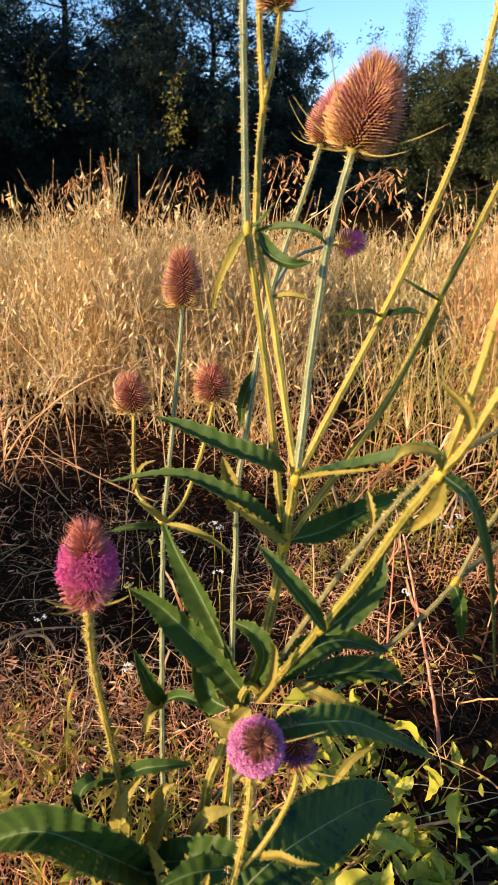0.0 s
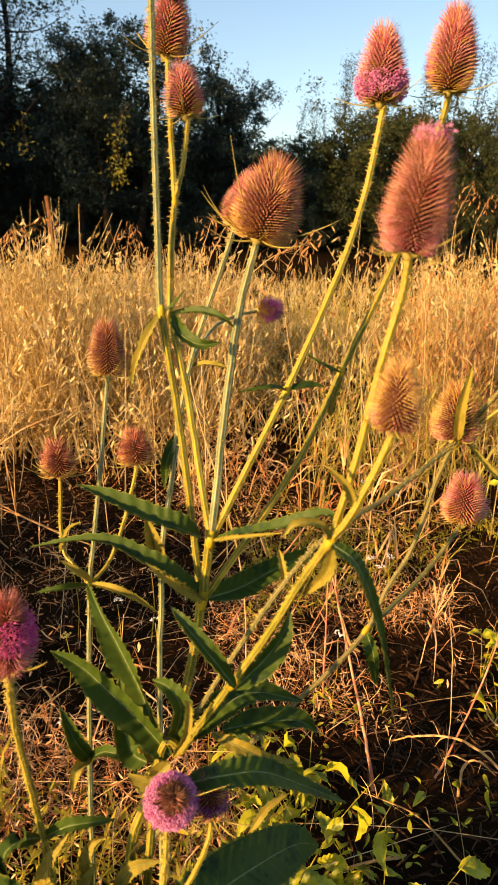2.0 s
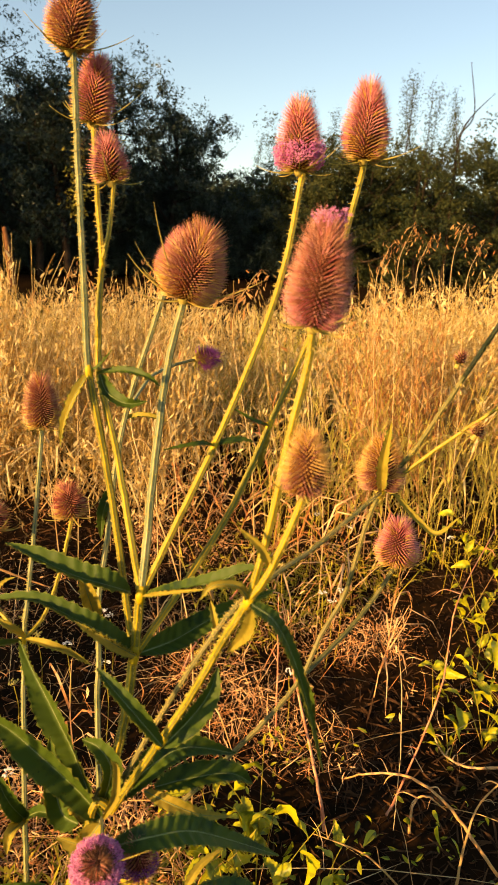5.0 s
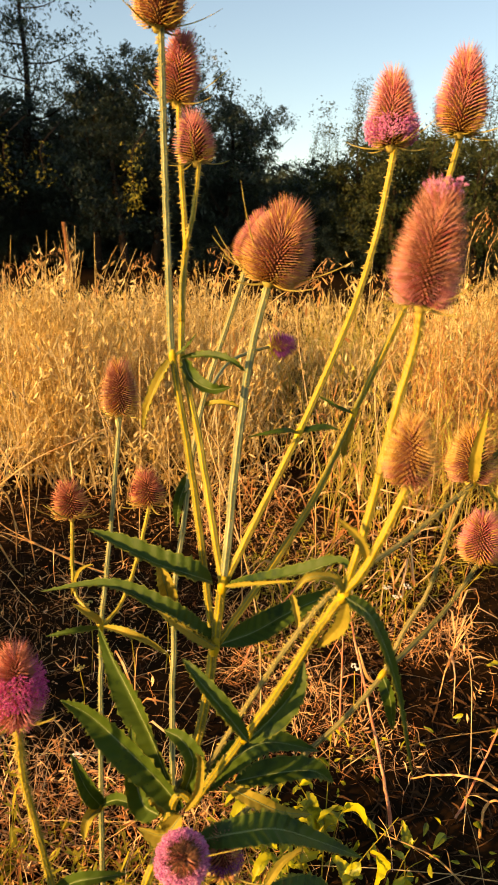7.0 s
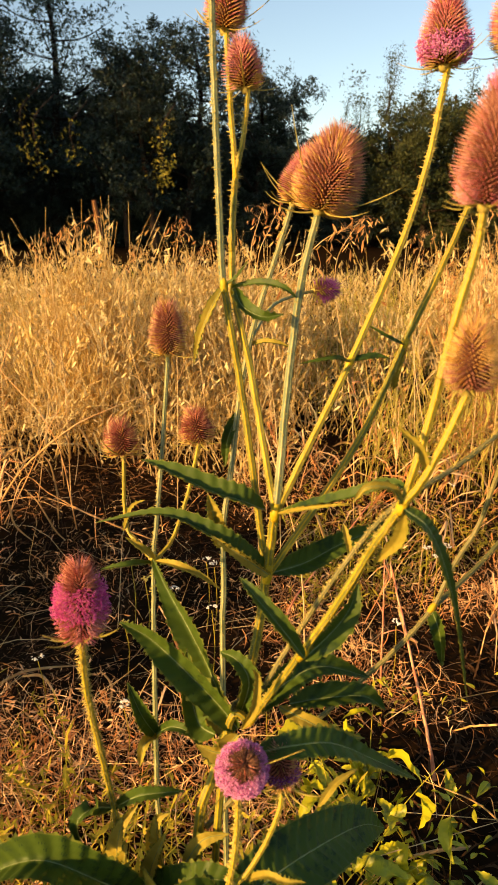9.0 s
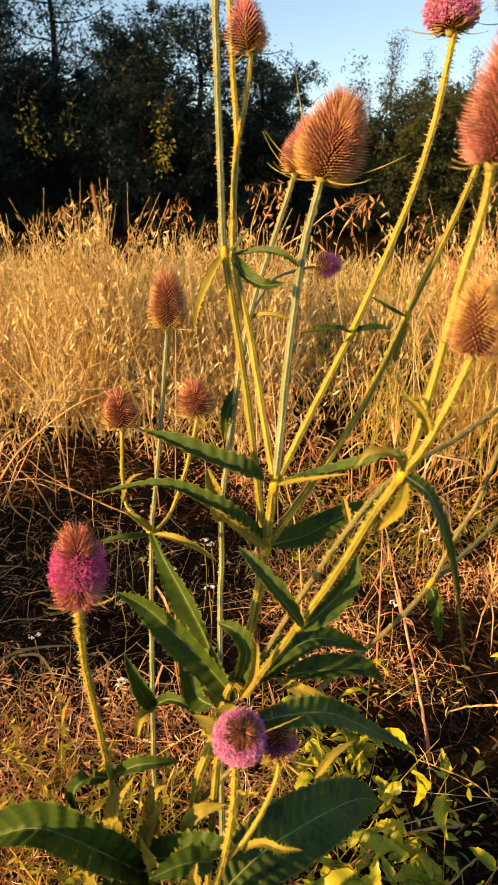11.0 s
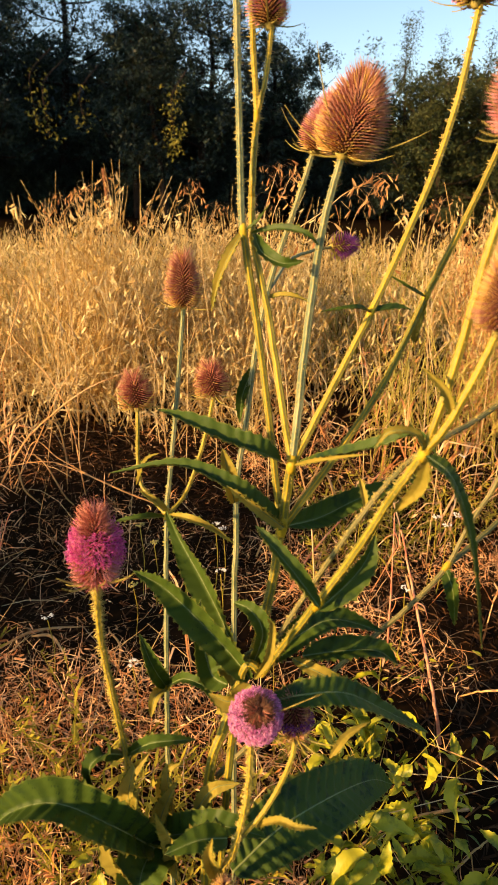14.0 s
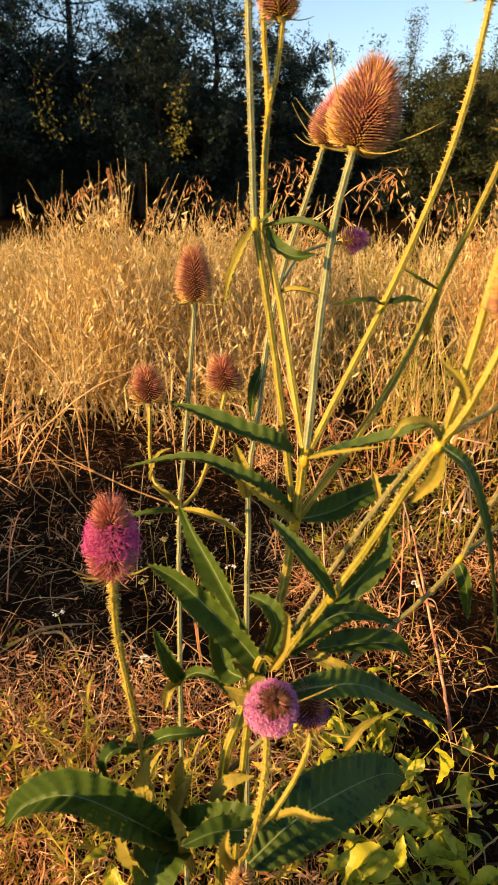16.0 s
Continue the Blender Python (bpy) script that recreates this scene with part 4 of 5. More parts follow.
dry_stalk([(0.778, 1.204, 0.495), (0.677, 1.134, 0.352), (0.637, 1.077, 0.195), (0.539, 0.992, 0.046), (0.504, 0.964, 0.010)], 0.0031, REDSTEM, "reddish dry weed stalk standing among the litter")
dry_stalk([(0.432, 1.017, 0.053), (0.454, 0.932, 0.138), (0.503, 0.875, 0.174), (0.568, 0.847, 0.128), (0.654, 0.819, 0.010)], 0.0042, SUNLIT_STRAW, "orange dry stem, coloured brighter as if sunlit, arching over the shaded ground")
dry_stalk([(0.533, 0.921, 0.010), (0.534, 0.921, 0.073), (0.557, 0.921, 0.090), (0.616, 0.951, 0.025)], 0.0036, SUNLIT_STRAW, "orange dry stem, coloured brighter as if sunlit, arching over the shaded ground")
dry_stalk([(0.671, 1.152, 0.040), (0.686, 1.123, 0.005), (0.733, 1.093, -0.010), (0.805, 1.064, 0.010)], 0.0040, SUNLIT_STRAW, "orange dry stem, coloured brighter as if sunlit, arching over the shaded ground")
dry_stalk([(0.636, 0.809, 0.226), (0.590, 0.809, 0.168), (0.567, 0.794, 0.076), (0.559, 0.780, 0.010)], 0.0035, STRAW, "dry straw-coloured grass stalk bent over the ground")
dry_stalk([(0.340, 0.887, 0.062), (0.419, 0.830, 0.065), (0.488, 0.787, 0.010)], 0.0026, STRAW, "dry straw-coloured grass stalk bent over the ground")
dry_stalk([(-0.785, 2.039, 0.010), (-0.686, 2.007, 0.169), (-0.597, 2.007, 0.263), (-0.483, 2.039, 0.348), (-0.358, 2.102, 0.394), (-0.259, 2.196, 0.416)], 0.0041, SUNLIT_STRAW, "sunlit orange-tan dry grass stalk bent over the ground")
dry_stalk([(-0.812, 2.004, 0.081), (-0.626, 2.004, 0.117), (-0.520, 2.004, 0.089), (-0.367, 1.951, 0.045), (-0.239, 1.917, 0.010)], 0.0031, SUNLIT_STRAW, "sunlit orange-tan dry grass stalk bent over the ground")
dry_stalk([(-1.116, 3.084, 0.010), (-1.027, 3.132, 0.377), (-0.895, 3.227, 0.699), (-0.821, 3.322, 0.783)], 0.0040, STRAW, "dry straw-coloured grass stalk bent over the ground")
dry_stalk([(-0.252, 1.046, 0.065), (-0.329, 0.889, 0.060), (-0.373, 0.785, 0.010)], 0.0017, SUNLIT_STRAW, "sunlit orange-tan dry grass stalk bent over the ground")
dry_stalk([(-0.254, 1.019, 0.125), (-0.246, 0.944, 0.099), (-0.253, 0.836, 0.010)], 0.0015, SUNLIT_STRAW, "sunlit orange-tan dry grass stalk bent over the ground")
dry_stalk([(-0.607, 1.559, 0.129), (-0.567, 1.364, 0.010)], 0.0023, REDSTEM, "reddish dry weed stalk standing among the litter")
dry_stalk([(0.892, 3.072, 0.377), (0.844, 2.969, 0.178), (0.798, 2.867, 0.010)], 0.0047, STRAW, "dry straw-coloured grass stalk bent over the ground")
dry_stalk([(0.476, 2.626, 0.010), (0.674, 2.723, 0.117), (1.023, 2.918, 0.284)], 0.0036, STRAW, "dry straw-coloured grass stalk bent over the ground")
dry_stalk([(0.534, 2.907, 0.316), (0.564, 2.824, 0.162), (0.600, 2.741, 0.010)], 0.0040, REDSTEM, "reddish dry weed stalk standing among the litter")
dry_stalk([(0.398, 1.713, 0.226), (0.310, 1.622, 0.161), (0.184, 1.514, 0.058), (0.138, 1.442, 0.010)], 0.0040, REDSTEM, "reddish dry weed stalk standing among the litter")
dry_stalk([(0.090, 0.641, 0.010), (0.261, 0.769, 0.013), (0.446, 0.846, -0.034)], 0.0042, SUNLIT_STRAW, "orange dry stem, coloured brighter as if sunlit, arching over the shaded ground")
dry_stalk([(0.281, 0.643, 0.010), (0.356, 0.707, 0.018), (0.412, 0.746, 0.019)], 0.0031, STRAW, "dry straw-coloured grass stalk bent over the ground")
dry_stalk([(0.238, 2.073, 0.010), (0.303, 2.182, 0.091), (0.372, 2.291, 0.180)], 0.0032, STRAW, "dry straw-coloured grass stalk bent over the ground")
dry_stalk([(0.057, 1.610, 0.010), (0.105, 1.700, 0.069), (0.206, 1.789, 0.135)], 0.0032, STRAW, "dry straw-coloured grass stalk bent over the ground")
dry_stalk([(-0.900, 2.300, 0.000), (-0.859, 2.300, 0.253), (-0.807, 2.300, 0.417), (-0.763, 2.300, 0.535), (-0.725, 2.300, 0.649)], 0.0036, SUNLIT_STRAW, "sunlit orange-tan dry grass stalk bent over the ground")
dry_stalk([(-0.798, 2.300, 0.476), (-0.697, 2.200, 0.413), (-0.608, 2.100, 0.364), (-0.540, 2.050, 0.250)], 0.0026, SUNLIT_STRAW, "sunlit orange-tan dry grass stalk bent over the ground")
dry_stalk([(-0.720, 2.000, 0.010), (-0.649, 2.000, 0.183), (-0.572, 2.000, 0.131), (-0.476, 2.000, 0.074), (-0.342, 2.000, 0.007)], 0.0030, SUNLIT_STRAW, "sunlit orange-tan dry grass stalk bent over the ground")
dry_stalk([(-0.740, 2.040, 0.005), (-0.656, 2.050, 0.159), (-0.571, 2.050, 0.332), (-0.512, 2.050, 0.425)], 0.0026, SUNLIT_STRAW, "sunlit orange-tan dry grass stalk bent over the ground")
dry_stalk([(-0.651, 1.600, -0.030), (-0.604, 1.600, 0.119), (-0.567, 1.600, 0.145)], 0.0026, REDSTEM, "reddish dry weed stalk standing among the litter")
dry_blade([(-0.880, 2.000, 0.020), (-0.763, 2.000, 0.198), (-0.709, 2.000, 0.242), (-0.658, 2.000, 0.284), (-0.635, 2.000, 0.262)], 0.0150)
dry_blade([(-0.690, 1.950, 0.130), (-0.685, 1.950, 0.110), (-0.673, 1.950, 0.042), (-0.625, 1.950, -0.010)], 0.0080)
dry_blade([(-0.640, 1.980, 0.150), (-0.596, 1.950, 0.122), (-0.549, 1.950, 0.026), (-0.519, 1.950, -0.010)], 0.0070)
dry_blade([(-0.520, 2.060, 0.360), (-0.484, 2.100, 0.320), (-0.451, 2.100, 0.244), (-0.438, 2.100, 0.205)], 0.0090)
dry_blade([(-0.610, 2.020, 0.260), (-0.570, 2.020, 0.230), (-0.552, 2.020, 0.120), (-0.555, 2.020, 0.040)], 0.0080)
dry_blade([(-0.526, 1.160, 0.010), (-0.447, 1.189, 0.050), (-0.399, 1.233, 0.037), (-0.329, 1.276, 0.012)], 0.0087)
dry_blade([(-0.453, 1.257, -0.002), (-0.399, 1.227, 0.020), (-0.351, 1.167, 0.010)], 0.0105)
dry_blade([(-0.974, 2.448, 0.010), (-0.878, 2.448, 0.099), (-0.792, 2.448, 0.139)], 0.0144)
dry_blade([(-0.672, 2.800, 0.125), (-0.593, 2.696, 0.082), (-0.542, 2.655, 0.010)], 0.0128)
dry_blade([(-0.257, 1.147, 0.097), (-0.231, 1.133, 0.066), (-0.237, 1.106, 0.010)], 0.0081)
dry_blade([(0.461, 2.852, 0.010), (0.509, 2.852, 0.029), (0.557, 2.804, 0.027)], 0.0144)
dry_blade([(0.426, 1.454, 0.056), (0.444, 1.417, -0.002), (0.457, 1.363, 0.010)], 0.0128)
dry_blade([(1.195, 3.218, 0.314), (0.936, 3.003, 0.171), (0.821, 2.789, 0.010)], 0.0064)

# ---- wild oats that stand out singly ----
oat_stalk((0.137, 0.950, 0.000), (0.187, 0.950, 0.966), 0.90, 1, RUSSET_OAT, 0.72)
oat_stalk((-0.685, 2.250, 0.000), (-0.435, 2.200, 0.964), 0.80, 2, RUSSET_OAT, 0.72)
oat_stalk((-0.556, 2.200, 0.000), (-0.506, 2.200, 0.936), 0.30, 3, RUSSET_OAT, 0.72)
oat_stalk((-0.174, 2.100, 0.000), (-0.144, 2.100, 0.964), 0.10, 4, RUSSET_OAT, 0.72)
oat_stalk((-0.215, 2.000, 0.000), (-0.265, 2.000, 0.887), 0.30, 5, RUSSET_OAT, 0.72)
oat_stalk((-0.628, 2.400, 0.000), (-0.628, 2.400, 0.916), 0.20, 6, RUSSET_OAT, 0.72)
oat_stalk((-0.073, 2.200, 0.000), (-0.073, 2.200, 0.901), 0.30, 7, RUSSET_OAT, 0.72)
oat_stalk((0.084, 1.600, 0.000), (0.084, 1.600, 1.002), 0.20, 8, RUSSET_OAT, 0.72)
oat_stalk((0.153, 1.700, 0.000), (0.123, 1.700, 0.988), 0.30, 9, RUSSET_OAT, 0.72)
oat_stalk((0.596, 2.000, 0.000), (0.566, 2.000, 0.936), 0.20, 10, RUSSET_OAT, 0.72)
oat_stalk((0.839, 2.000, 0.000), (0.839, 2.000, 1.123), 0.30, 11, RUSSET_OAT, 0.72)
oat_stalk((0.977, 2.200, 0.000), (0.977, 2.200, 1.100), 0.30, 12, RUSSET_OAT, 0.72)
oat_stalk((1.035, 2.100, 0.000), (1.035, 2.100, 1.136), 0.20, 13, RUSSET_OAT, 0.72)
oat_stalk((0.809, 2.100, 0.000), (0.809, 2.100, 1.074), 0.30, 14, RUSSET_OAT, 0.72)
oat_stalk((1.060, 2.000, 0.000), (1.060, 2.000, 1.085), 0.30, 15, RUSSET_OAT, 0.72)
oat_stalk((0.520, 1.600, 0.000), (0.552, 1.600, 0.832), 0.60, 17, RUSSET_OAT, 0.6)
oat_stalk((0.376, 1.800, 0.000), (0.346, 1.800, 0.978), 0.40, 16, RUSSET_OAT, 0.72)

# ---- small white umbels ----
umbel((-0.363, 1.100, 0.160), WHITE)
umbel((-0.179, 0.977, 0.150), WHITE)
umbel((-0.049, 1.428, 0.200), WHITE)
umbel((-0.030, 1.405, 0.200), WHITE)
umbel((0.689, 1.914, 0.200), WHITE)
umbel((0.496, 1.487, 0.200), WHITE)
umbel((0.509, 1.444, 0.200), WHITE)
umbel((0.535, 1.457, 0.220), WHITE)
umbel((0.344, 1.156, 0.200), WHITE)
umbel((1.021, 2.954, 0.200), WHITE)
umbel((1.130, 2.682, 0.220), WHITE)
umbel((0.986, 1.817, 0.200), WHITE)
umbel((0.609, 2.022, 0.200), WHITE)
umbel((-0.030, 1.216, 0.200), WHITE)
umbel((-0.115, 1.290, 0.200), WHITE)
umbel((1.184, 2.070, 0.220), YELLOW_BUD)
umbel((1.245, 2.057, 0.220), YELLOW_BUD)
umbel((1.075, 1.883, 0.180), YELLOW_BUD)
umbel((1.013, 1.818, 0.180), YELLOW_BUD)
umbel((-0.226, 1.414, 0.200), YELLOW_BUD)
umbel((-0.188, 1.369, 0.180), YELLOW_BUD)
umbel((-0.219, 1.250, 0.140), YELLOW_BUD)
umbel((0.420, 1.648, 0.200), YELLOW_BUD)

# ---- ground ----
def ground_height(x, y):
    return 0.025 * np.sin(x * 2.1 + 0.7) * np.cos(y * 1.7) + 0.012 * np.sin(x * 5.3 + y * 4.1) - 0.02


def make_ground():
    a = np.sinh(np.linspace(-6.3, 6.3, 190)) / np.sinh(6.3) * 900
    x, y = np.meshgrid(a, a + 0.9)
    z = ground_height(x, y) * np.exp(-(np.hypot(x, y) / 60) ** 2)
    v = np.stack([x, y, z], -1).reshape(-1, 3)
    n = len(a)
    i = (np.arange(n - 1)[:, None] * n + np.arange(n - 1)).ravel()
    f = np.concatenate([np.stack([i, i + 1, i + n + 1], 1), np.stack([i, i + n + 1, i + n], 1)])
    tagged(new("ground", soup_mesh("ground", v, f, [SOIL], smooth=True)), "bare soil darkened to hold the shade under litter and dry grass", "ground", kind="structure")


make_ground()


def patch(x, y, s, seed):
    """Slow random variation over the ground, about 0 to 1."""
    r = np.random.default_rng(seed)
    out = np.zeros_like(x)
    for _ in range(6):
        k, p = r.normal(0, 1.6 / s, 2), r.uniform(0, 6.28)
        out += np.sin(k[0] * x + k[1] * y + p)
    return 0.5 + out / 6


# ---- oat field ----
def oat_piece(seed, height, spikes=11, blades=3):
    rng = np.random.default_rng(seed)
    s = Soup()
    lean = rng.normal(0, 0.08, 2)
    t = np.linspace(0, 1, 5)
    line = np.stack([lean[0] * t ** 2, lean[1] * t ** 2, height * t], 1)
    s.add(*strip(line, 0.0021 * (1 - 0.6 * t), (1, 0, 0)))
    s.add(*strip(line, 0.0021 * (1 - 0.6 * t), (0, 1, 0)))
    bend = rng.uniform(0.02, 0.10)
    a = rng.uniform(0, 6.28)
    panicle(s, line[-1], (bend * np.cos(a), bend * np.sin(a), -0.3 * bend), rng, spikes, 0.045, 0.20 + 0.2 * height, 0.026)
    for _ in range(blades):
        a, h = rng.uniform(0, 6.28), rng.uniform(0.1, 0.6) * height
        d = np.array([np.cos(a), np.sin(a), 0])
        L = rng.uniform(0.1, 0.22)
        p = np.array([lean[0], lean[1], 0]) * (h / height) ** 2 + np.array([0, 0, h])
        pts = [p, p + d * L * 0.35 + [0, 0, L * 0.45], p + d * L * 0.8 + [0, 0, L * 0.35], p + d * L * 1.1 + [0, 0, -L * 0.1]]
        s.add(*strip(pts, [0.003, 0.003, 0.002, 0.0003], (-np.sin(a), np.cos(a), 0)))
    return s.arrays()


def sow(soup, pieces, rng, x, y, tilt, low, high):
    which = rng.integers(0, len(pieces), len(x))
    for k, p in enumerate(pieces):
        sel = which == k
        soup.scatter(p, turns_z(rng, sel.sum(), tilt, low, high), np.stack([x[sel], y[sel], ground_height(x[sel], y[sel])], 1))


def oat_field():
    rng = np.random.default_rng(5)
    pieces = [oat_piece(100 + k, 0.62 + 0.028 * k) for k in range(10)]
    tall, low = Soup(), Soup()
    n = 10000
    y = 2.05 + 3.3 * rng.random(n) ** 1.1
    x = rng.uniform(-1, 1, n) * (1.3 + 0.50 * y) + 0.12 * y
    edge = 2.75 + 0.5 * (patch(x, y * 0, 0.5, 3) - 0.5) - 0.15 * np.clip(x, -1, 1.5)
    clump = np.clip(0.6 * patch(x, y, 0.35, 4) + 0.4 * patch(x, y, 0.11, 14) + 0.9 * (patch(x, y, 0.2, 15) - 0.5), 0, 1)
    inside = np.clip((y - edge) / 0.9, 0, 1)
    keep = (y > edge) & (rng.random(n) < (0.02 + 1.4 * (clump - 0.15)) * (0.22 + 0.78 * inside) * np.where(x > 0.15, np.where(y < 3.3, 0.24, 0.62), 1.0))
    # heights: waves over the stand, and two taller clumps
    size = 0.72 + 0.34 * clump - 0.09 * (y - 2.8) - 0.12 * np.exp(-((x / y + 0.30) / 0.04) ** 2) + 0.26 * np.exp(-((x / y + 0.215) / 0.055) ** 2 - ((y - 3.2) / 0.45) ** 2) + 0.07 * np.exp(-((x / y + 0.04) / 0.09) ** 2) + 0.24 * np.clip((x / y - 0.24) / 0.16, 0, 1) + 0.12 * np.exp(-((x - 1.45) ** 2 / 0.25 + (y - 2.9) ** 2 / 0.12))
    for lo in np.arange(0.5, 1.5, 0.08):
        near = keep & (size >= lo) & (size < lo + 0.08)
        sow(tall, pieces, rng, x[near], y[near], 0.2, lo * 0.86, lo * 1.14)
    tagged(new("oat_field", tall.mesh("oat_field", [STRAW_FIELD])), "dense golden dry wild oats covering the field", "dry grass", kind="stuff")
    # shorter, half-lodged oats along the edge
    stunted = [oat_piece(120 + k, 0.26 + 0.035 * k, 14, 1) for k in range(7)]
    n = 2600
    x = rng.uniform(-1, 1, n) * 2.6 + 0.3
    y = 2.2 + 1.5 * rng.random(n)
    edge = 2.62 + 0.5 * (patch(x, y * 0, 0.5, 3) - 0.5) - 0.15 * np.clip(x, -1, 1.5)
    keep = (y > edge) & (y < edge + 1.0) & (rng.random(n) < (0.1 + 1.1 * patch(x, y, 0.2, 41)) * np.where(x > 0.15, 0.18, 0.8))
    low_oats = Soup()
    sow(low_oats, stunted, rng, x[keep], y[keep], 0.38, 0.75, 1.25)
    tagged(new("stunted_oats", low_oats.mesh("stunted_oats", [STRAW_FIELD])), "short half-lodged dry oats along the field's edge", "dry grass", kind="stuff")
    # ripe brown oats in a clump by themselves
    brown = Soup()
    n = 60
    x, y = rng.normal(1.12, 0.16, n), rng.normal(2.70, 0.14, n)
    sow(brown, pieces, rng, x, y, 0.16, 0.95, 1.15)
    tagged(new("brown_oats", brown.mesh("brown_oats", [RUSSET_OAT])), "tall brownish clump of ripe oats above the field", "dry grass", kind="stuff")
    # taller clumps that stand up out of the field
    rise = Soup()
    for cx, cy, sx, sy, n, lo, hi in ((-0.63, 3.05, 0.085, 0.18, 150, 0.98, 1.22), (-0.12, 3.35, 0.22, 0.20, 130, 0.95, 1.12), (1.50, 3.15, 0.30, 0.25, 220, 1.02, 1.26)):
        sow(rise, pieces, rng, rng.normal(cx, sx, n), rng.normal(cy, sy, n), 0.16, lo, hi)
    tagged(new("tall_oats", rise.mesh("tall_oats", [STRAW_FIELD])), "tall golden oat clumps standing out of the field", "dry grass", kind="stuff")
    # unseen oats added at the left, sized so that their shade crosses the ground
    side = Soup()
    n = 430
    x, y = rng.uniform(-3.2, -0.9, n), rng.uniform(-0.4, 2.6, n)
    keep = (y > 1.32 + 0.675 * x) & (x < -0.62 - 0.42 * y)
    x, y = x[keep], y[keep]
    size = np.clip((0.12 + 0.513 * (2.1 - y)) / 0.9, 0.25, 1.0)
    for lo in np.arange(0.2, 1.0, 0.1):
        some = (size >= lo) & (size < lo + 0.1)
        sow(side, pieces, rng, x[some], y[some], 0.15, lo * 0.9, lo * 1.1)
    tagged(new("oat_strip", side.mesh("oat_strip", [STRAW_FIELD])), "unseen dry wild oats added to shade the ground", "dry grass", kind="stuff")
    # greener grass between and behind
    green = [oat_piece(140 + k, 0.6 + 0.05 * k, 2, 6) for k in range(5)]
    n = 4200
    y = rng.uniform(2.3, 5.4, n)
    x = rng.uniform(-1, 1, n) * (1.3 + 0.5 * y) + 0.12 * y
    keep = (patch(x, y, 0.7, 8) + 0.12 * np.clip(x, -1, 1.5) > 0.54) & ((y > 3.1) | (x > 0.5))
    sow(low, green, rng, x[keep], y[keep], 0.15, 0.68, 0.98)
    tagged(new("green_grass", low.mesh("green_grass", [GREEN_STRAW])), "yellow-green grass tufts among the oats", "grass", kind="stuff")
    # short thin dry grass in front of the stand
    short = [oat_piece(170 + k, 0.22 + 0.05 * k, 5, 5) for k in range(6)]
    front = Soup()
    n = 150
    y = rng.uniform(1.2, 2.7, n)
    x = rng.uniform(-1.3, 1.9, n)
    keep = (x > 0.25) & (rng.random(n) < 0.15 + 0.6 * (y - 1.2)) | (rng.random(n) < np.where((x < 0) & (y > 1.45), 0.20, 0.12))
    keep &= x < 0.42 + 0.22 * y
    sow(front, short, rng, x[keep], y[keep], 0.3, 0.7, 1.2)
    tagged(new("short_dry_grass", front.mesh("short_dry_grass", [LITTER])), "short thin dry grass at the field's edge", "dry grass", kind="stuff")

    # thin dry grass over the rest of the field and round the path
    rng = np.random.default_rng(77)
    tufts = []
    for k in range(5):
        t = Soup()
        for _ in range(7):
            q, h = rng.uniform(0, 6.28), rng.uniform(0.2, 0.45)
            d = np.array([np.cos(q), np.sin(q), 0]) * rng.uniform(0.05, 0.2)
            t.add(*strip([(0, 0, 0), d * 0.4 + [0, 0, h * 0.6], d + [0, 0, h]], [0.003, 0.003, 0.0006], (-np.sin(q), np.cos(q), 0)))
        tufts.append(t.arrays())
    n = 7000
    x, y = rng.uniform(-12, 12, n), rng.uniform(-9, 11, n)
    keep = (np.hypot(x + 0.4, y - 1.0) > 3.6) & ((y > 5) | (np.abs(x - 0.4) > 1.0 + 0.6 * np.maximum(y, 0)))
    rest = Soup()
    sow(rest, tufts, rng, x[keep], y[keep], 0.2, 0.7, 1.2)
    tagged(new("dry_grass", rest.mesh("dry_grass", [STRAW_FIELD])), "thin dry grass tufts spread over the field", "dry grass", kind="stuff")


oat_field()


# ---- litter and low herbs ----
def litter_piece(seed, length, width):
    rng = np.random.default_rng(seed)
    n = 5
    t = np.linspace(0, 1, n)
    a = rng.normal(0, 1.2)
    p = np.stack([length * t, 0.22 * length * np.sin(a * t * 2) * t, length * rng.uniform(0.0, 0.22) * np.sin(np.pi * t) + rng.uniform(0, 0.12) * length * t], 1)
    s = Soup()
    r = rng.uniform(0, np.pi)
    s.add(*strip(p, width * np.array([0.7, 1, 1, 0.8, 0.2]), (0.2 * rng.normal(), np.cos(r), np.sin(r))))
    return s.arrays()


def herb_piece(seed, height):
    rng = np.random.default_rng(seed)
    s = Soup()
    top = np.array([rng.normal(0, 0.25) * height, rng.normal(0, 0.25) * height, height])
    s.add(*strip([(0, 0, 0), top * 0.6, top], [0.0008, 0.0007, 0.0004], (1, 0.3, 0)))
    for k in range(9):
        p = top * rng.uniform(0.15, 1)
        a, L = rng.uniform(0, 6.28), rng.uniform(0.008, 0.022)
        d = np.array([np.cos(a), np.sin(a), rng.uniform(-0.2, 0.8)])
        s.add(*strip([p, p + d * L * 0.5, p + d * L], [0.0005, 0.0019, 0.0002], (-np.sin(a), np.cos(a), rng.normal(0, 0.4))))
    return s.arrays()


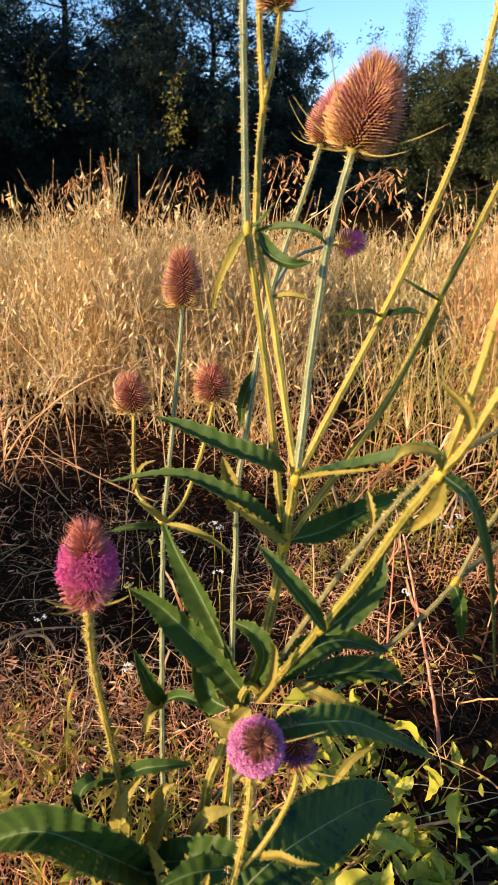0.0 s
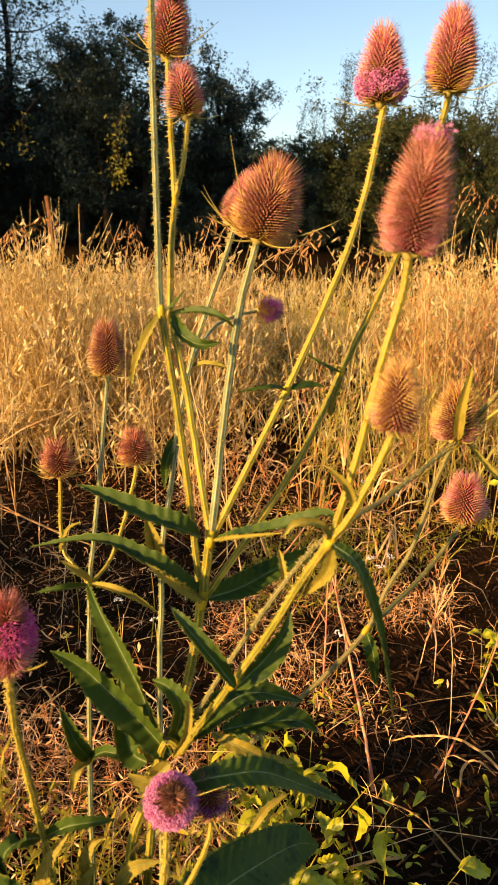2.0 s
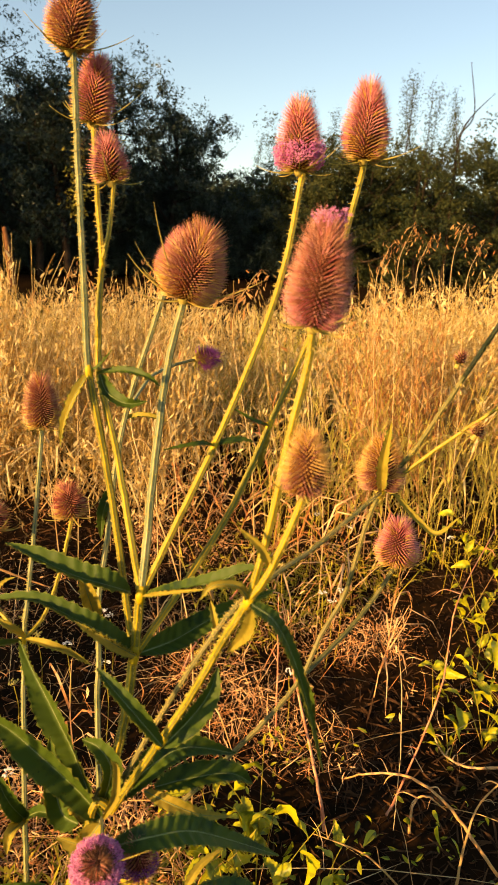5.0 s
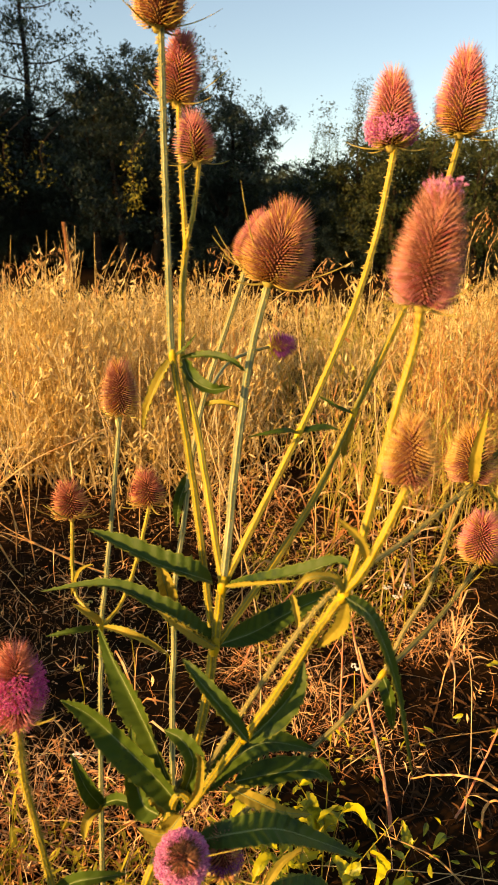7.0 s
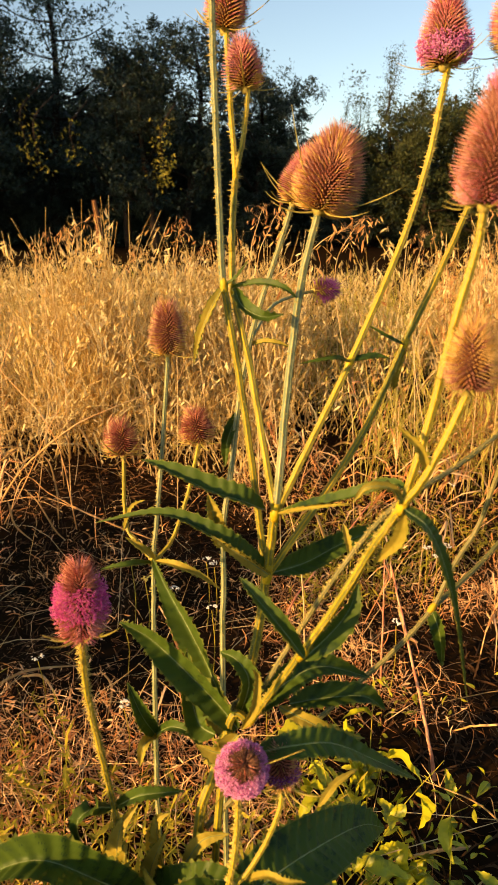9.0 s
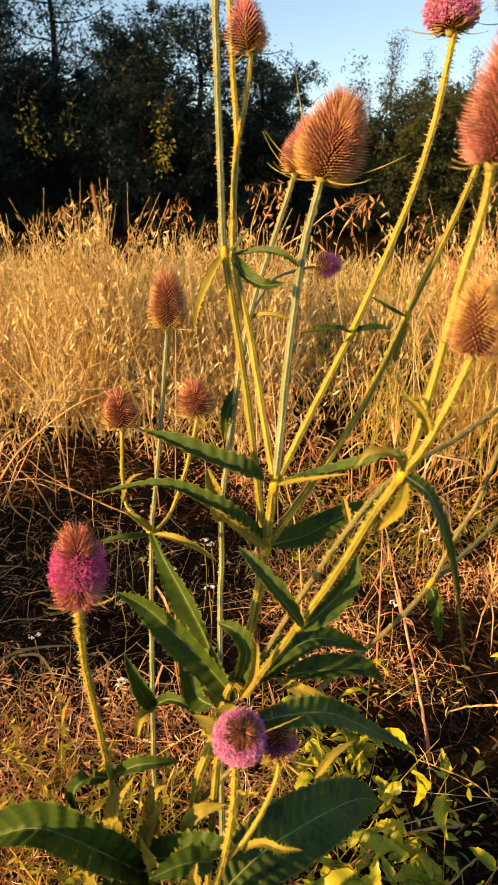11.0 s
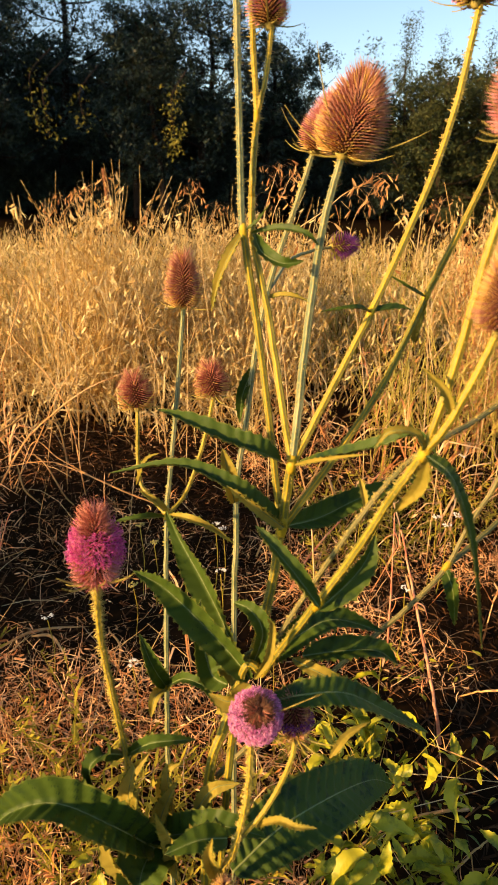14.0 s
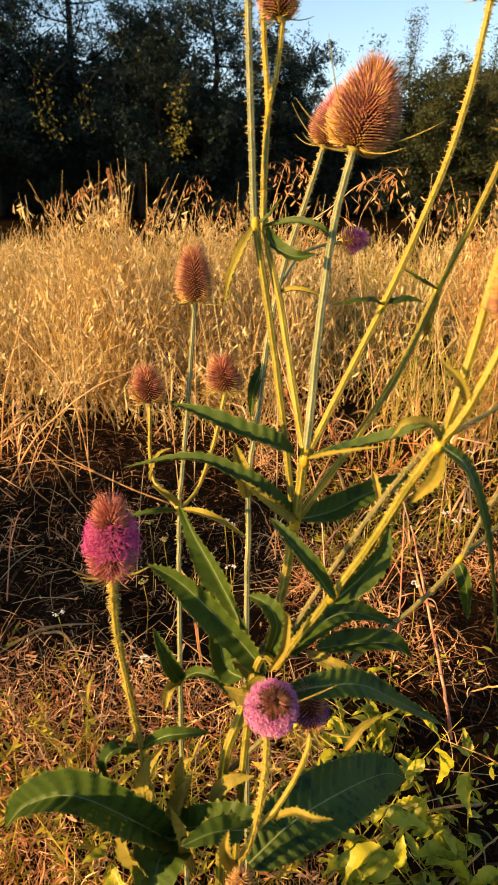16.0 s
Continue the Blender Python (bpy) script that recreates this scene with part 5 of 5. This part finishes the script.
def litter():
    rng = np.random.default_rng(11)
    s, d = Soup(), Soup()
    pieces = [litter_piece(200 + k, rng.uniform(0.02, 0.10), 0.0003 + 0.0010 * rng.random() ** 2) for k in range(24)] + [spikelet(rng, rng.uniform(0.010, 0.018), rng.uniform(0.1, 0.3)) for k in range(8)]
    n = 100000
    y = 0.15 + 2.5 * rng.random(n)
    x = rng.uniform(-1, 1, n) * (0.55 + 0.5 * y) + 0.15 * y
    heap = patch(x, y, 0.25, 21)
    keep = rng.random(n) < np.clip(1.9 * heap - 0.3, 0.06, 1) * np.where((x < 0.12) & (y < 1.1), 1.7, 0.8) * np.where((y > 1.1) & (x < 0.25 - 0.1 * y), np.where(y > 1.8, 0.14, 0.25), 1.0) * np.where((y < 1.08) & (x > 0.15), 0.025, 1.0) * np.where((y < 1.5) & (x > 0.5) | (x > 0.42 + 0.22 * y), 0.08, 1.0) * np.where((y > 1.7) & (x > 0.1), 0.4, 1.0)
    x, y, heap = x[keep], y[keep], heap[keep]
    z = ground_height(x, y) + rng.random(len(x)) ** 1.6 * (0.02 + 0.10 * heap)
    which = rng.integers(0, len(pieces), len(x))
    for k, p in enumerate(pieces):
        sel = which == k
        s.scatter(p, turns_z(rng, sel.sum(), 0.95, 0.5, 1.4), np.stack([x[sel], y[sel], z[sel]], 1))
    # broken chaff, thickest round the plants
    chaff = [spikelet(rng, rng.uniform(0.010, 0.017), rng.uniform(0.10, 0.30)) for k in range(8)]
    n = 2600
    x, y = rng.uniform(-0.55, 0.14, n), rng.uniform(0.30, 1.15, n)
    some = rng.random(n) < np.clip(1.6 * patch(x, y, 0.2, 23) - 0.2, 0, 1)
    x, y = x[some], y[some]
    z = ground_height(x, y) + 0.02 + 0.07 * rng.random(len(x))
    which = rng.integers(0, 8, len(x))
    for k, p in enumerate(chaff):
        sel = which == k
        s.scatter(p, turns_z(rng, sel.sum(), 1.3, 0.6, 1.4), np.stack([x[sel], y[sel], z[sel]], 1))
    tagged(new("dry_litter", s.mesh("dry_litter", [LITTER])), "tangled reddish-brown dry grass litter on soil", "litter", kind="stuff")
    herbs = [herb_piece(300 + k, 0.05 + 0.012 * k) for k in range(10)]
    n = 4300
    y = 0.15 + 2.0 * rng.random(n)
    x = rng.uniform(-1, 1, n) * (0.5 + 0.5 * y) + 0.15 * y
    keep = patch(x, y, 0.3, 33) + 0.03 * (y < 1.1) - 0.45 * ((y > 1.18) & (x < 0.2)) - 0.03 * (x < 0.1) - 0.7 * ((y < 1.12) & (x > 0.12)) - 0.16 * ((y < 2.0) & (x > 0.45)) > 0.57
    sow(d, herbs, rng, x[keep], y[keep], 0.35, 0.7, 1.6)
    tagged(new("low_herbs", d.mesh("low_herbs", [HERB])), "tiny green herbs growing through the litter", "ground cover", kind="stuff")

    # small dark leaves close over the ground beside the plants
    leaves = []
    for k in range(8):
        t, L = Soup(), rng.uniform(0.014, 0.030)
        q, lift = np.linspace(0, 1, 5), rng.uniform(-0.3, 0.5)
        for sgn in (-1, 1):
            mid = np.stack([L * q, 0 * q, L * (lift * q - 0.4 * q * q)], 1)
            w = L * rng.uniform(0.16, 0.24) * np.sin(np.pi * np.clip(q * 0.94 + 0.04, 0, 1) ** 0.8)
            t.add(*strip(mid + np.stack([0 * q, sgn * w * 0.5, 0.18 * w], 1), w * 0.5, (0, 1, 0.36 * sgn)))
        leaves.append(t.arrays())
    n = 1500
    y = 0.66 + 0.54 * rng.random(n)
    x = 0.06 + (0.30 + 0.55 * y) * rng.random(n)
    keep = rng.random(n) < (1.5 * patch(x, y, 0.16, 51) - 0.35) * np.where(x > 0.42, 0.35, 1.0)
    x, y = x[keep], y[keep]
    cover, which = Soup(), rng.integers(0, 8, len(x))
    for k, p in enumerate(leaves):
        sel = which == k
        cover.scatter(p, turns_z(rng, sel.sum(), 0.6, 0.6, 1.3), np.stack([x[sel], y[sel], ground_height(x[sel], y[sel]) + 0.10 * rng.random(sel.sum()) ** 1.5], 1))
    tagged(new("low_foliage", cover.mesh("low_foliage", [WEED])), "small dark green leaves covering shaded soil", "ground cover", kind="stuff")

    # thatch bits pressed on the soil, coloured near-black to stand in for shade
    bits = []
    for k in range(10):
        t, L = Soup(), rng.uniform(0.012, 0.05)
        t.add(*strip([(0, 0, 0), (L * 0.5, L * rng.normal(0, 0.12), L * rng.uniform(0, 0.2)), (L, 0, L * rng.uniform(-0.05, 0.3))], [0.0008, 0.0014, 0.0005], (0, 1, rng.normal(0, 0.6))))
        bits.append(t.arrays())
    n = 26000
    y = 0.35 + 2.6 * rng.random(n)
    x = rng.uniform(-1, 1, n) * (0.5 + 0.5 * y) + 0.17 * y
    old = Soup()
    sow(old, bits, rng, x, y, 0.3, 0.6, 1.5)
    tagged(new("old_thatch", old.mesh("old_thatch", [SHADE_THATCH])), "near-black thatch bits standing in for shade on soil", "litter", kind="stuff")
    # long fallen straws
    straws = [litter_piece(260 + k, 0.16 + 0.03 * k, 0.0007) for k in range(8)]
    n = 420
    y = 0.7 + 1.6 * rng.random(n)
    x = rng.uniform(-1, 1, n) * (0.5 + 0.5 * y) + 0.15 * y
    some = rng.random(n) < np.where(x < 0.2, np.where(y > 1.2, 0.6, 1.0), 0.4)
    x, y = x[some], y[some]
    n = len(x)
    fallen = Soup()
    which = rng.integers(0, 8, n)
    for k, p in enumerate(straws):
        sel = which == k
        fallen.scatter(p, turns_z(rng, sel.sum(), 0.35, 0.7, 1.4), np.stack([x[sel], y[sel], ground_height(x[sel], y[sel]) + rng.uniform(0.01, 0.09, sel.sum())], 1))
    tagged(new("fallen_straws", fallen.mesh("fallen_straws", [STRAW])), "long pale straws lying bent over dark litter", "straw", kind="stuff")


litter()


# ---- broad-leaved weeds ----
def weed_leaf_mesh(seed, length, width):
    rng = random.Random(seed)
    bm = bmesh.new()
    n, rows = 12, []
    for i in range(n + 1):
        t = i / n
        h = width / 2 * max(0.04, math.sin(math.pi * t ** 0.65) ** 0.8)
        c = Vector((length * t, 0.06 * length * math.sin(seed + 2 * t), length * (0.25 * t - (0.35 + 0.08 * seed) * t * t)))
        tooth = 1.08 if i % 2 else 0.94
        rows.append([bm.verts.new(c + Vector((0.04 * length * (abs(u) == 1) * (i % 2), h * u * (tooth if abs(u) == 1 else 1), (0.25 + 0.1 * seed) * h * abs(u) + 0.09 * width * math.sin(t * 11 + 2 * u + seed)))) for u in (-1, -0.5, 0, 0.5, 1)])
    for p, q in zip(rows, rows[1:]):
        for k in range(4):
            bm.faces.new((p[k], p[k + 1], q[k + 1], q[k]))
    me = bpy.data.meshes.new("leaf")
    bm.to_mesh(me)
    bm.free()
    me.materials.append(WEED)
    for p in me.polygons:
        p.use_smooth = True
    return me


WEED_LEAVES = [weed_leaf_mesh(k, 0.038 + 0.006 * k, 0.016 + 0.0034 * k) for k in range(5)]


def weed(at, height, count, seed):
    """A leafy low weed: thin stalks with broad pointed leaves."""
    rng = random.Random(seed)
    ob = thing("leafy_weed", at, "low weed with broad pointed yellow-green leaves", "weed", "leafy weeds")
    at = Vector(at)
    for s in range(3):
        a = rng.uniform(0, 6.283)
        top = at + Vector((math.cos(a) * height * 0.5, math.sin(a) * height * 0.5, height * rng.uniform(0.6, 1)))
        line = spline([at, at.lerp(top, 0.5) + Vector((0, 0, height * 0.12)), top], 5)
        bm = bmesh.new()
        tube(bm, line, lambda t: 0.0014 * (1 - 0.6 * t), 5)
        part("stalk", bm, HERB, ob)
        for k in range(count // 3):
            lf = new("leaf", rng.choice(WEED_LEAVES))
            lf.parent = ob
            c = line[rng.randrange(2, len(line))] - at
            lf.matrix_basis = Matrix.Translation(c) @ Euler((rng.gauss(0, 0.7), rng.gauss(-0.1, 0.65), rng.uniform(0, 6.283))).to_matrix().to_4x4() @ Matrix.Diagonal((*[rng.uniform(0.55, 1.15)] * 3, 1))
    return ob


for k, (wx, wy, wh, wc) in enumerate([
    (0.19, 0.74, 0.26, 18), (0.24, 0.86, 0.26, 21), (0.21, 0.66, 0.22, 15), (0.27, 0.64, 0.20, 12), (0.30, 0.60, 0.24, 18), (0.34, 0.62, 0.20, 18), (0.38, 0.56, 0.24, 9), (0.29, 0.48, 0.30, 12),
    (0.27, 0.94, 0.20, 15), (0.31, 0.80, 0.14, 6), (0.10, 0.62, 0.22, 6), (-0.16, 0.62, 0.12, 6), (0.36, 0.86, 0.10, 3),
    (1.05, 1.70, 0.36, 18), (0.84, 1.22, 0.28, 15), (0.86, 1.08, 0.28, 12), (0.95, 1.32, 0.28, 15), (0.99, 1.52, 0.34, 15), (0.92, 1.44, 0.22, 15), (1.10, 1.62, 0.30, 15), (0.80, 1.16, 0.16, 9), (0.70, 1.12, 0.12, 6), (0.74, 1.30, 0.16, 9),
]):
    weed((wx, wy, ground_height(np.float64(wx), np.float64(wy)) - 0.002), wh, wc, 60 + k)


# ---- trees ----
def tree(name, at, height, spread, leaves, seed, mat=TREE_LEAF, label="", wisps=0, low=0.12, leaf_size=0.165):
    """A tapered trunk with limbs, and a crown of many small leaves round the twigs."""
    rng = random.Random(seed)
    nr = np.random.default_rng(seed)
    ob = thing(name, at, label, "tree", "tree line")
    at = Vector(at)
    bend = Vector((rng.gauss(0, 0.3), rng.gauss(0, 0.3), 0)) * min(1, height / 6)
    trunk = spline([at, at + Vector((0, 0, height * 0.3)) + bend * 0.5, at + Vector((0, 0, height * 0.62)) + bend, at + Vector((0, 0, height * 0.9)) + bend * 0.6], 5)
    bm = bmesh.new()
    r0 = 0.02 * height
    tube(bm, trunk, lambda t: r0 * (1 - 0.85 * t) + 0.015, 9)
    part("trunk", bm, BARK, ob)
    tips = []
    for k in range(22):
        bm = bmesh.new()
        t = low + (0.97 - low) * (k + rng.random()) / 22
        p = trunk[min(len(trunk) - 1, int(t * (len(trunk) - 1)))]
        a = k * 2.4 + rng.gauss(0, 0.4)
        reach = spread * (0.55 + 0.6 * rng.random()) * math.sin(math.pi * (0.18 + 0.72 * t)) ** 0.8
        end = p + Vector((math.cos(a) * reach, math.sin(a) * reach, reach * rng.uniform(0.1, 0.7)))
        limb = spline([p, p.lerp(end, 0.5) + Vector((0, 0, -0.1 * reach)), end], 4)
        tube(bm, limb, lambda q: 0.3 * r0 * (1 - t * 0.6) * (1 - 0.85 * q) + 0.006, 5)
        part("limb", bm, BARK, ob)
        for q in (0.45, 0.7, 1.0):
            c = limb[int(q * (len(limb) - 1))]
            for _ in range(3):
                tips.append(c + Vector((rng.gauss(0, 1), rng.gauss(0, 1), rng.gauss(0, 0.8))) * 0.22 * spread * 0.7)
    top_tips = []
    for k in range(wisps):
        c = at + Vector((rng.uniform(-0.8, 0.8) * spread, rng.uniform(-0.4, 0.4) * spread, height * rng.uniform(0.55, 0.8)))
        e = c + Vector((rng.gauss(0, 0.25), rng.gauss(0, 0.2), height * rng.uniform(0.4, 0.7)))
        line = spline([c, c.lerp(e, 0.5) + Vector((rng.gauss(0, 0.1), 0, 0)), e], 5)
        bm = bmesh.new()
        tube(bm, line, lambda q: 0.02 * (1 - q) + 0.006, 4)
        part("shoot", bm, BARK, ob)
        top_tips += [(line[i], 0.10 + 0.05 * rng.random()) for i in range(3, len(line))]
    s = Soup()
    t = np.array([0, 0.5, 1.0])
    one = Soup()
    one.add(*strip(np.stack([t * leaf_size, 0 * t, -0.25 * leaf_size * t ** 2], 1), leaf_size * np.array([0.03, 0.2, 0.02]), (0, 1, 0.15)))
    one = one.arrays()
    c = np.array([list(q) for q in tips])
    pick = nr.integers(0, len(c), leaves)
    sig = 0.066 * spread * nr.uniform(0.5, 1.4, len(c))[pick]
    pos = c[pick] + nr.normal(0, 1, (leaves, 3)) * sig[:, None] * np.array([1, 1, 0.8])
    s.scatter(one, turns_z(nr, leaves, 0.9, 0.6, 1.3), pos)
    if top_tips:
        c2 = np.array([list(q) for q, _ in top_tips])
        m = 70 * len(c2)
        s.scatter(one, turns_z(nr, m, 0.9, 0.4, 0.8), np.repeat(c2, 70, 0) + nr.normal(0, 0.13, (m, 3)) * np.array([1, 1, 1.6]))
    v, f, mi = s.arrays()
    cr = new("crown", soup_mesh("crown", v - np.array(at), f, [mat], mi))
    cr.parent = ob
    return ob


def hanging_branch(ob, top, length, leaves, seed):
    """A leafy branch that hangs free of the crown, its leaves coloured as if sunlit."""
    rng = np.random.default_rng(seed)
    top = Vector(top)
    line = spline([top + Vector((0.3, 1.2, 0.8)), top, top + Vector((0.05, -0.1, -length * 0.6)), top + Vector((0.1, 0, -length))], 6)
    bm = bmesh.new()
    tube(bm, line, lambda q: 0.014 * (1 - q) + 0.005, 5)
    part("hanging_branch", bm, BARK, ob)
    one, s = Soup(), Soup()
    t = np.array([0, 0.35, 0.7, 1.0])
    one.add(*strip(np.stack([t * 0.11, 0 * t, -0.03 * t ** 2], 1), 0.11 * np.array([0.03, 0.22, 0.17, 0.02]), (0, 1, 0.15)))
    c = np.array([list(line[k]) for k in rng.integers(5, len(line), leaves)])
    s.scatter(one.arrays(), turns_z(rng, leaves, 0.9, 0.6, 1.2), c + rng.normal(0, 1, (leaves, 3)) * np.array([0.17, 0.15, 0.13]))
    v, f, m = s.arrays()
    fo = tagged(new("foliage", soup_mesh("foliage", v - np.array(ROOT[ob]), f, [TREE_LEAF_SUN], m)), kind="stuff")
    fo.parent = ob


def placed(x, y, turn, size):
    return pose(x, y, 0, 0, 0, turn) @ Matrix.Scale(size, 4)


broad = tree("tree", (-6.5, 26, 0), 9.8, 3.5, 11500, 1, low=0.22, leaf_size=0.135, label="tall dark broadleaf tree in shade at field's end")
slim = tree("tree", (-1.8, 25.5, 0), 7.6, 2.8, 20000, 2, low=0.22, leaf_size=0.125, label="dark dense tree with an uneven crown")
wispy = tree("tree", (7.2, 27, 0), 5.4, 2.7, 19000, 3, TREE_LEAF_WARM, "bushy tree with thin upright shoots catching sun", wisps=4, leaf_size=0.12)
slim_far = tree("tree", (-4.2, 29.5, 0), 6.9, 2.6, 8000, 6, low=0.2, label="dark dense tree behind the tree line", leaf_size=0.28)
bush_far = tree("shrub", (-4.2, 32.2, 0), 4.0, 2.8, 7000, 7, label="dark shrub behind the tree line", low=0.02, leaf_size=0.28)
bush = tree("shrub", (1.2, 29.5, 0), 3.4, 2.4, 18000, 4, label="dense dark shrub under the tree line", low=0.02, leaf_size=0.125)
for o, x, y, turn, size in [
    (broad, -10.5, 25.5, 80, 1.05), (broad, -14.5, 26, 200, 1.1), (slim_far, -8.6, 30, 140, 0.95), (slim, -3.6, 24.6, 120, 0.86),
    (slim, 0.6, 26.5, 60, 0.84), (slim, 2.0, 28.2, 190, 0.80), (slim, -8.4, 24.5, 250, 0.95), (slim_far, -12.5, 31, 20, 1.05),
    (wispy, 10.4, 26.5, 100, 1.0), (wispy, 13.6, 27.5, 220, 1.1), (wispy, 5.4, 29.5, 310, 0.85), (wispy, 16.8, 28, 20, 1.15), (wispy, 9.0, 30.5, 170, 1.2), (wispy, 20.5, 29, 270, 1.2),
    (slim_far, -13, 35, 33, 0.89), (slim_far, -9, 34, 93, 0.89), (slim_far, -5.5, 34.5, 153, 0.84), (slim_far, -2, 33, 213, 0.84), (slim_far, 1.6, 34, 273, 0.73), (slim_far, -7, 38, 333, 0.95), (slim_far, -15, 39, 13, 0.95),
    (bush_far, -13, 31.5, 60, 1.02), (bush_far, -10, 32, 120, 1.02), (bush_far, -7, 31.6, 180, 1.02), (bush_far, -1.2, 31, 300, 0.98), (bush_far, -16, 32, 0, 1.02), (bush_far, 1.8, 32, 30, 0.94), (bush_far, -11, 40, 60, 1.19), (bush_far, -6, 41, 130, 1.19), (bush_far, -1, 40, 200, 1.19), (bush_far, 3, 40, 270, 1.10), (bush_far, -15, 40, 30, 1.19), (bush_far, 7, 39, 30, 1.19), (bush_far, 11, 39, 130, 1.19), (bush_far, 15, 39, 230, 1.19), (bush_far, 19, 38, 330, 1.19),
    (bush, 3.2, 29.0, 100, 0.85), (bush, 5.6, 28.5, 170, 0.85), (bush_far, 11.6, 29.4, 310, 0.81), (bush_far, 15.4, 30, 75, 0.85),
    (bush, -14.4, 27.6, 15, 0.9), (bush, -12.2, 28.1, 75, 0.95), (bush, -10.2, 27.5, 135, 0.9), (bush, -8.3, 28.2, 195, 0.95), (bush, -6.4, 27.8, 255, 0.92), (bush, -4.5, 27.4, 315, 0.95), (bush, -2.7, 28.0, 25, 0.92), (bush, -0.8, 27.6, 85, 0.9), (bush, 8.6, 28.6, 145, 0.8), (bush, 10.9, 28.2, 205, 0.82), (bush, 13.2, 28.8, 265, 0.85),
    (bush, -9.6, 26.2, 35, 0.55), (bush, -7.8, 26.2, 95, 0.5), (bush, -6.2, 26.2, 155, 0.55), (bush, -4.6, 26.2, 215, 0.5), (bush, -3.1, 26.2, 275, 0.55), (bush, -1.6, 26.2, 335, 0.5), (bush, 0.0, 26.2, 65, 0.5),
    (bush_far, 4.0, 33, 152, 0.81), (bush_far, 8, 32, 272, 0.85), (bush_far, 12, 31, 332, 0.94),
]:
    copy_thing(o, placed(x, y, turn, size))
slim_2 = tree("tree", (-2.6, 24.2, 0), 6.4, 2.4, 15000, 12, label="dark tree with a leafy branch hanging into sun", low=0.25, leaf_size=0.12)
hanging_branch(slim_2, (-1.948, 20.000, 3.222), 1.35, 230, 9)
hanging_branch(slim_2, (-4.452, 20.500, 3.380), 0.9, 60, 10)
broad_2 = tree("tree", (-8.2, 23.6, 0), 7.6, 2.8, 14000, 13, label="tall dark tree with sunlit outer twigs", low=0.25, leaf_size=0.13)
hanging_branch(broad_2, (-5.470, 19.500, 3.628), 1.2, 55, 14)
hanging_branch(broad_2, (-5.295, 20.000, 3.439), 1.3, 60, 15)


# short separate stub for the sunlit stretch of a tree trunk
def dead_trunk(foot, top):
    ob = thing("dead_trunk", foot, "leaning stub standing for a sunlit stretch of tree trunk", "tree stump")
    bm = bmesh.new()
    rings = tube(bm, spline([foot, Vector(foot).lerp(Vector(top), 0.5) + Vector((0.02, 0, 0)), top], 6), lambda t: 0.105 - 0.05 * t, 9)
    rng = random.Random(3)
    for v in bm.verts:
        v.co += Vector((rng.gauss(0, 1), rng.gauss(0, 1), rng.gauss(0, 1))) * 0.008
    part("trunk", bm, BARK_SUNLIT, ob)


dead_trunk((-3.134, 17.000, 0.000), (-3.254, 17.000, 1.355))
# unseen trees and shrubs added at the left, to keep sun off the tree line
for o, x, y, turn, size in [
    (broad, -19, 25, 40, 1.6), (broad, -21, 20.5, 110, 1.6), (broad, -23, 16.5, 190, 1.6), (broad, -24.5, 13.5, 250, 1.6), (broad, -20, 17.5, 70, 1.5), (broad, -27, 15, 170, 1.6), (broad, -26, 21, 130, 1.6), (broad, -15.5, 22.5, 210, 1.6), (broad, -18.5, 15.5, 320, 1.5), (broad, -17.5, 21, 300, 1.5), (bush, -18, 18, 50, 1.2), (bush, -21, 17, 150, 1.2),
]:
    copy_thing(o, placed(x, y, turn, size))
# unseen leafy bushes, added to shade the near ground and low weeds
tree("shrub", (-0.55, 0.06, 0), 0.48, 0.20, 750, 33, HERB, "unseen low leafy bush added to cast shade", low=0.05, leaf_size=0.034)
tree("shrub", (-0.08, 0.18, 0), 0.40, 0.20, 500, 34, HERB, "unseen low leafy bush added to cast shade", low=0.05, leaf_size=0.034)
tree("shrub", (-0.30, 0.10, 0), 0.44, 0.20, 850, 35, HERB, "unseen low leafy bush added to cast shade", low=0.05, leaf_size=0.034)
tree("shrub", (-1.5, 0.72, 0), 0.76, 0.34, 1500, 37, HERB, "unseen leafy bush added to shade the ground", low=0.05, leaf_size=0.04)
tree("shrub", (-1.9, 1.05, 0), 0.60, 0.34, 1500, 38, HERB, "unseen leafy bush added to shade the ground", low=0.05, leaf_size=0.04)


def bare_tree():
    """A dead grey tree with crooked branches above the shrubs."""
    foot = Vector((11.297, 26.000, 4.361))
    ob = thing("bare_tree", (foot.x, foot.y, 0), "dead leafless tree with crooked branches", "tree", "tree line")
    for name, pts, r in (("trunk", [(foot.x, foot.y, 0), (11.297, 26.000, 4.361), (11.392, 26.000, 5.634), (11.803, 26.000, 6.331)], 0.07), ("branch", [(11.392, 26.000, 5.634), (11.803, 26.000, 6.331), (11.462, 26.000, 7.983)], 0.035), ("branch", [(11.803, 26.000, 6.331), (12.515, 26.000, 7.045)], 0.025), ("branch", [(11.297, 26.000, 4.361), (10.486, 26.000, 3.718)], 0.03)):
        bm = bmesh.new()
        tube(bm, spline(pts, 5), lambda t: r * (1 - 0.7 * t), 6)
        part(name, bm, BARK, ob)


bare_tree()
# unseen shrub, added so that its shade falls across the ground
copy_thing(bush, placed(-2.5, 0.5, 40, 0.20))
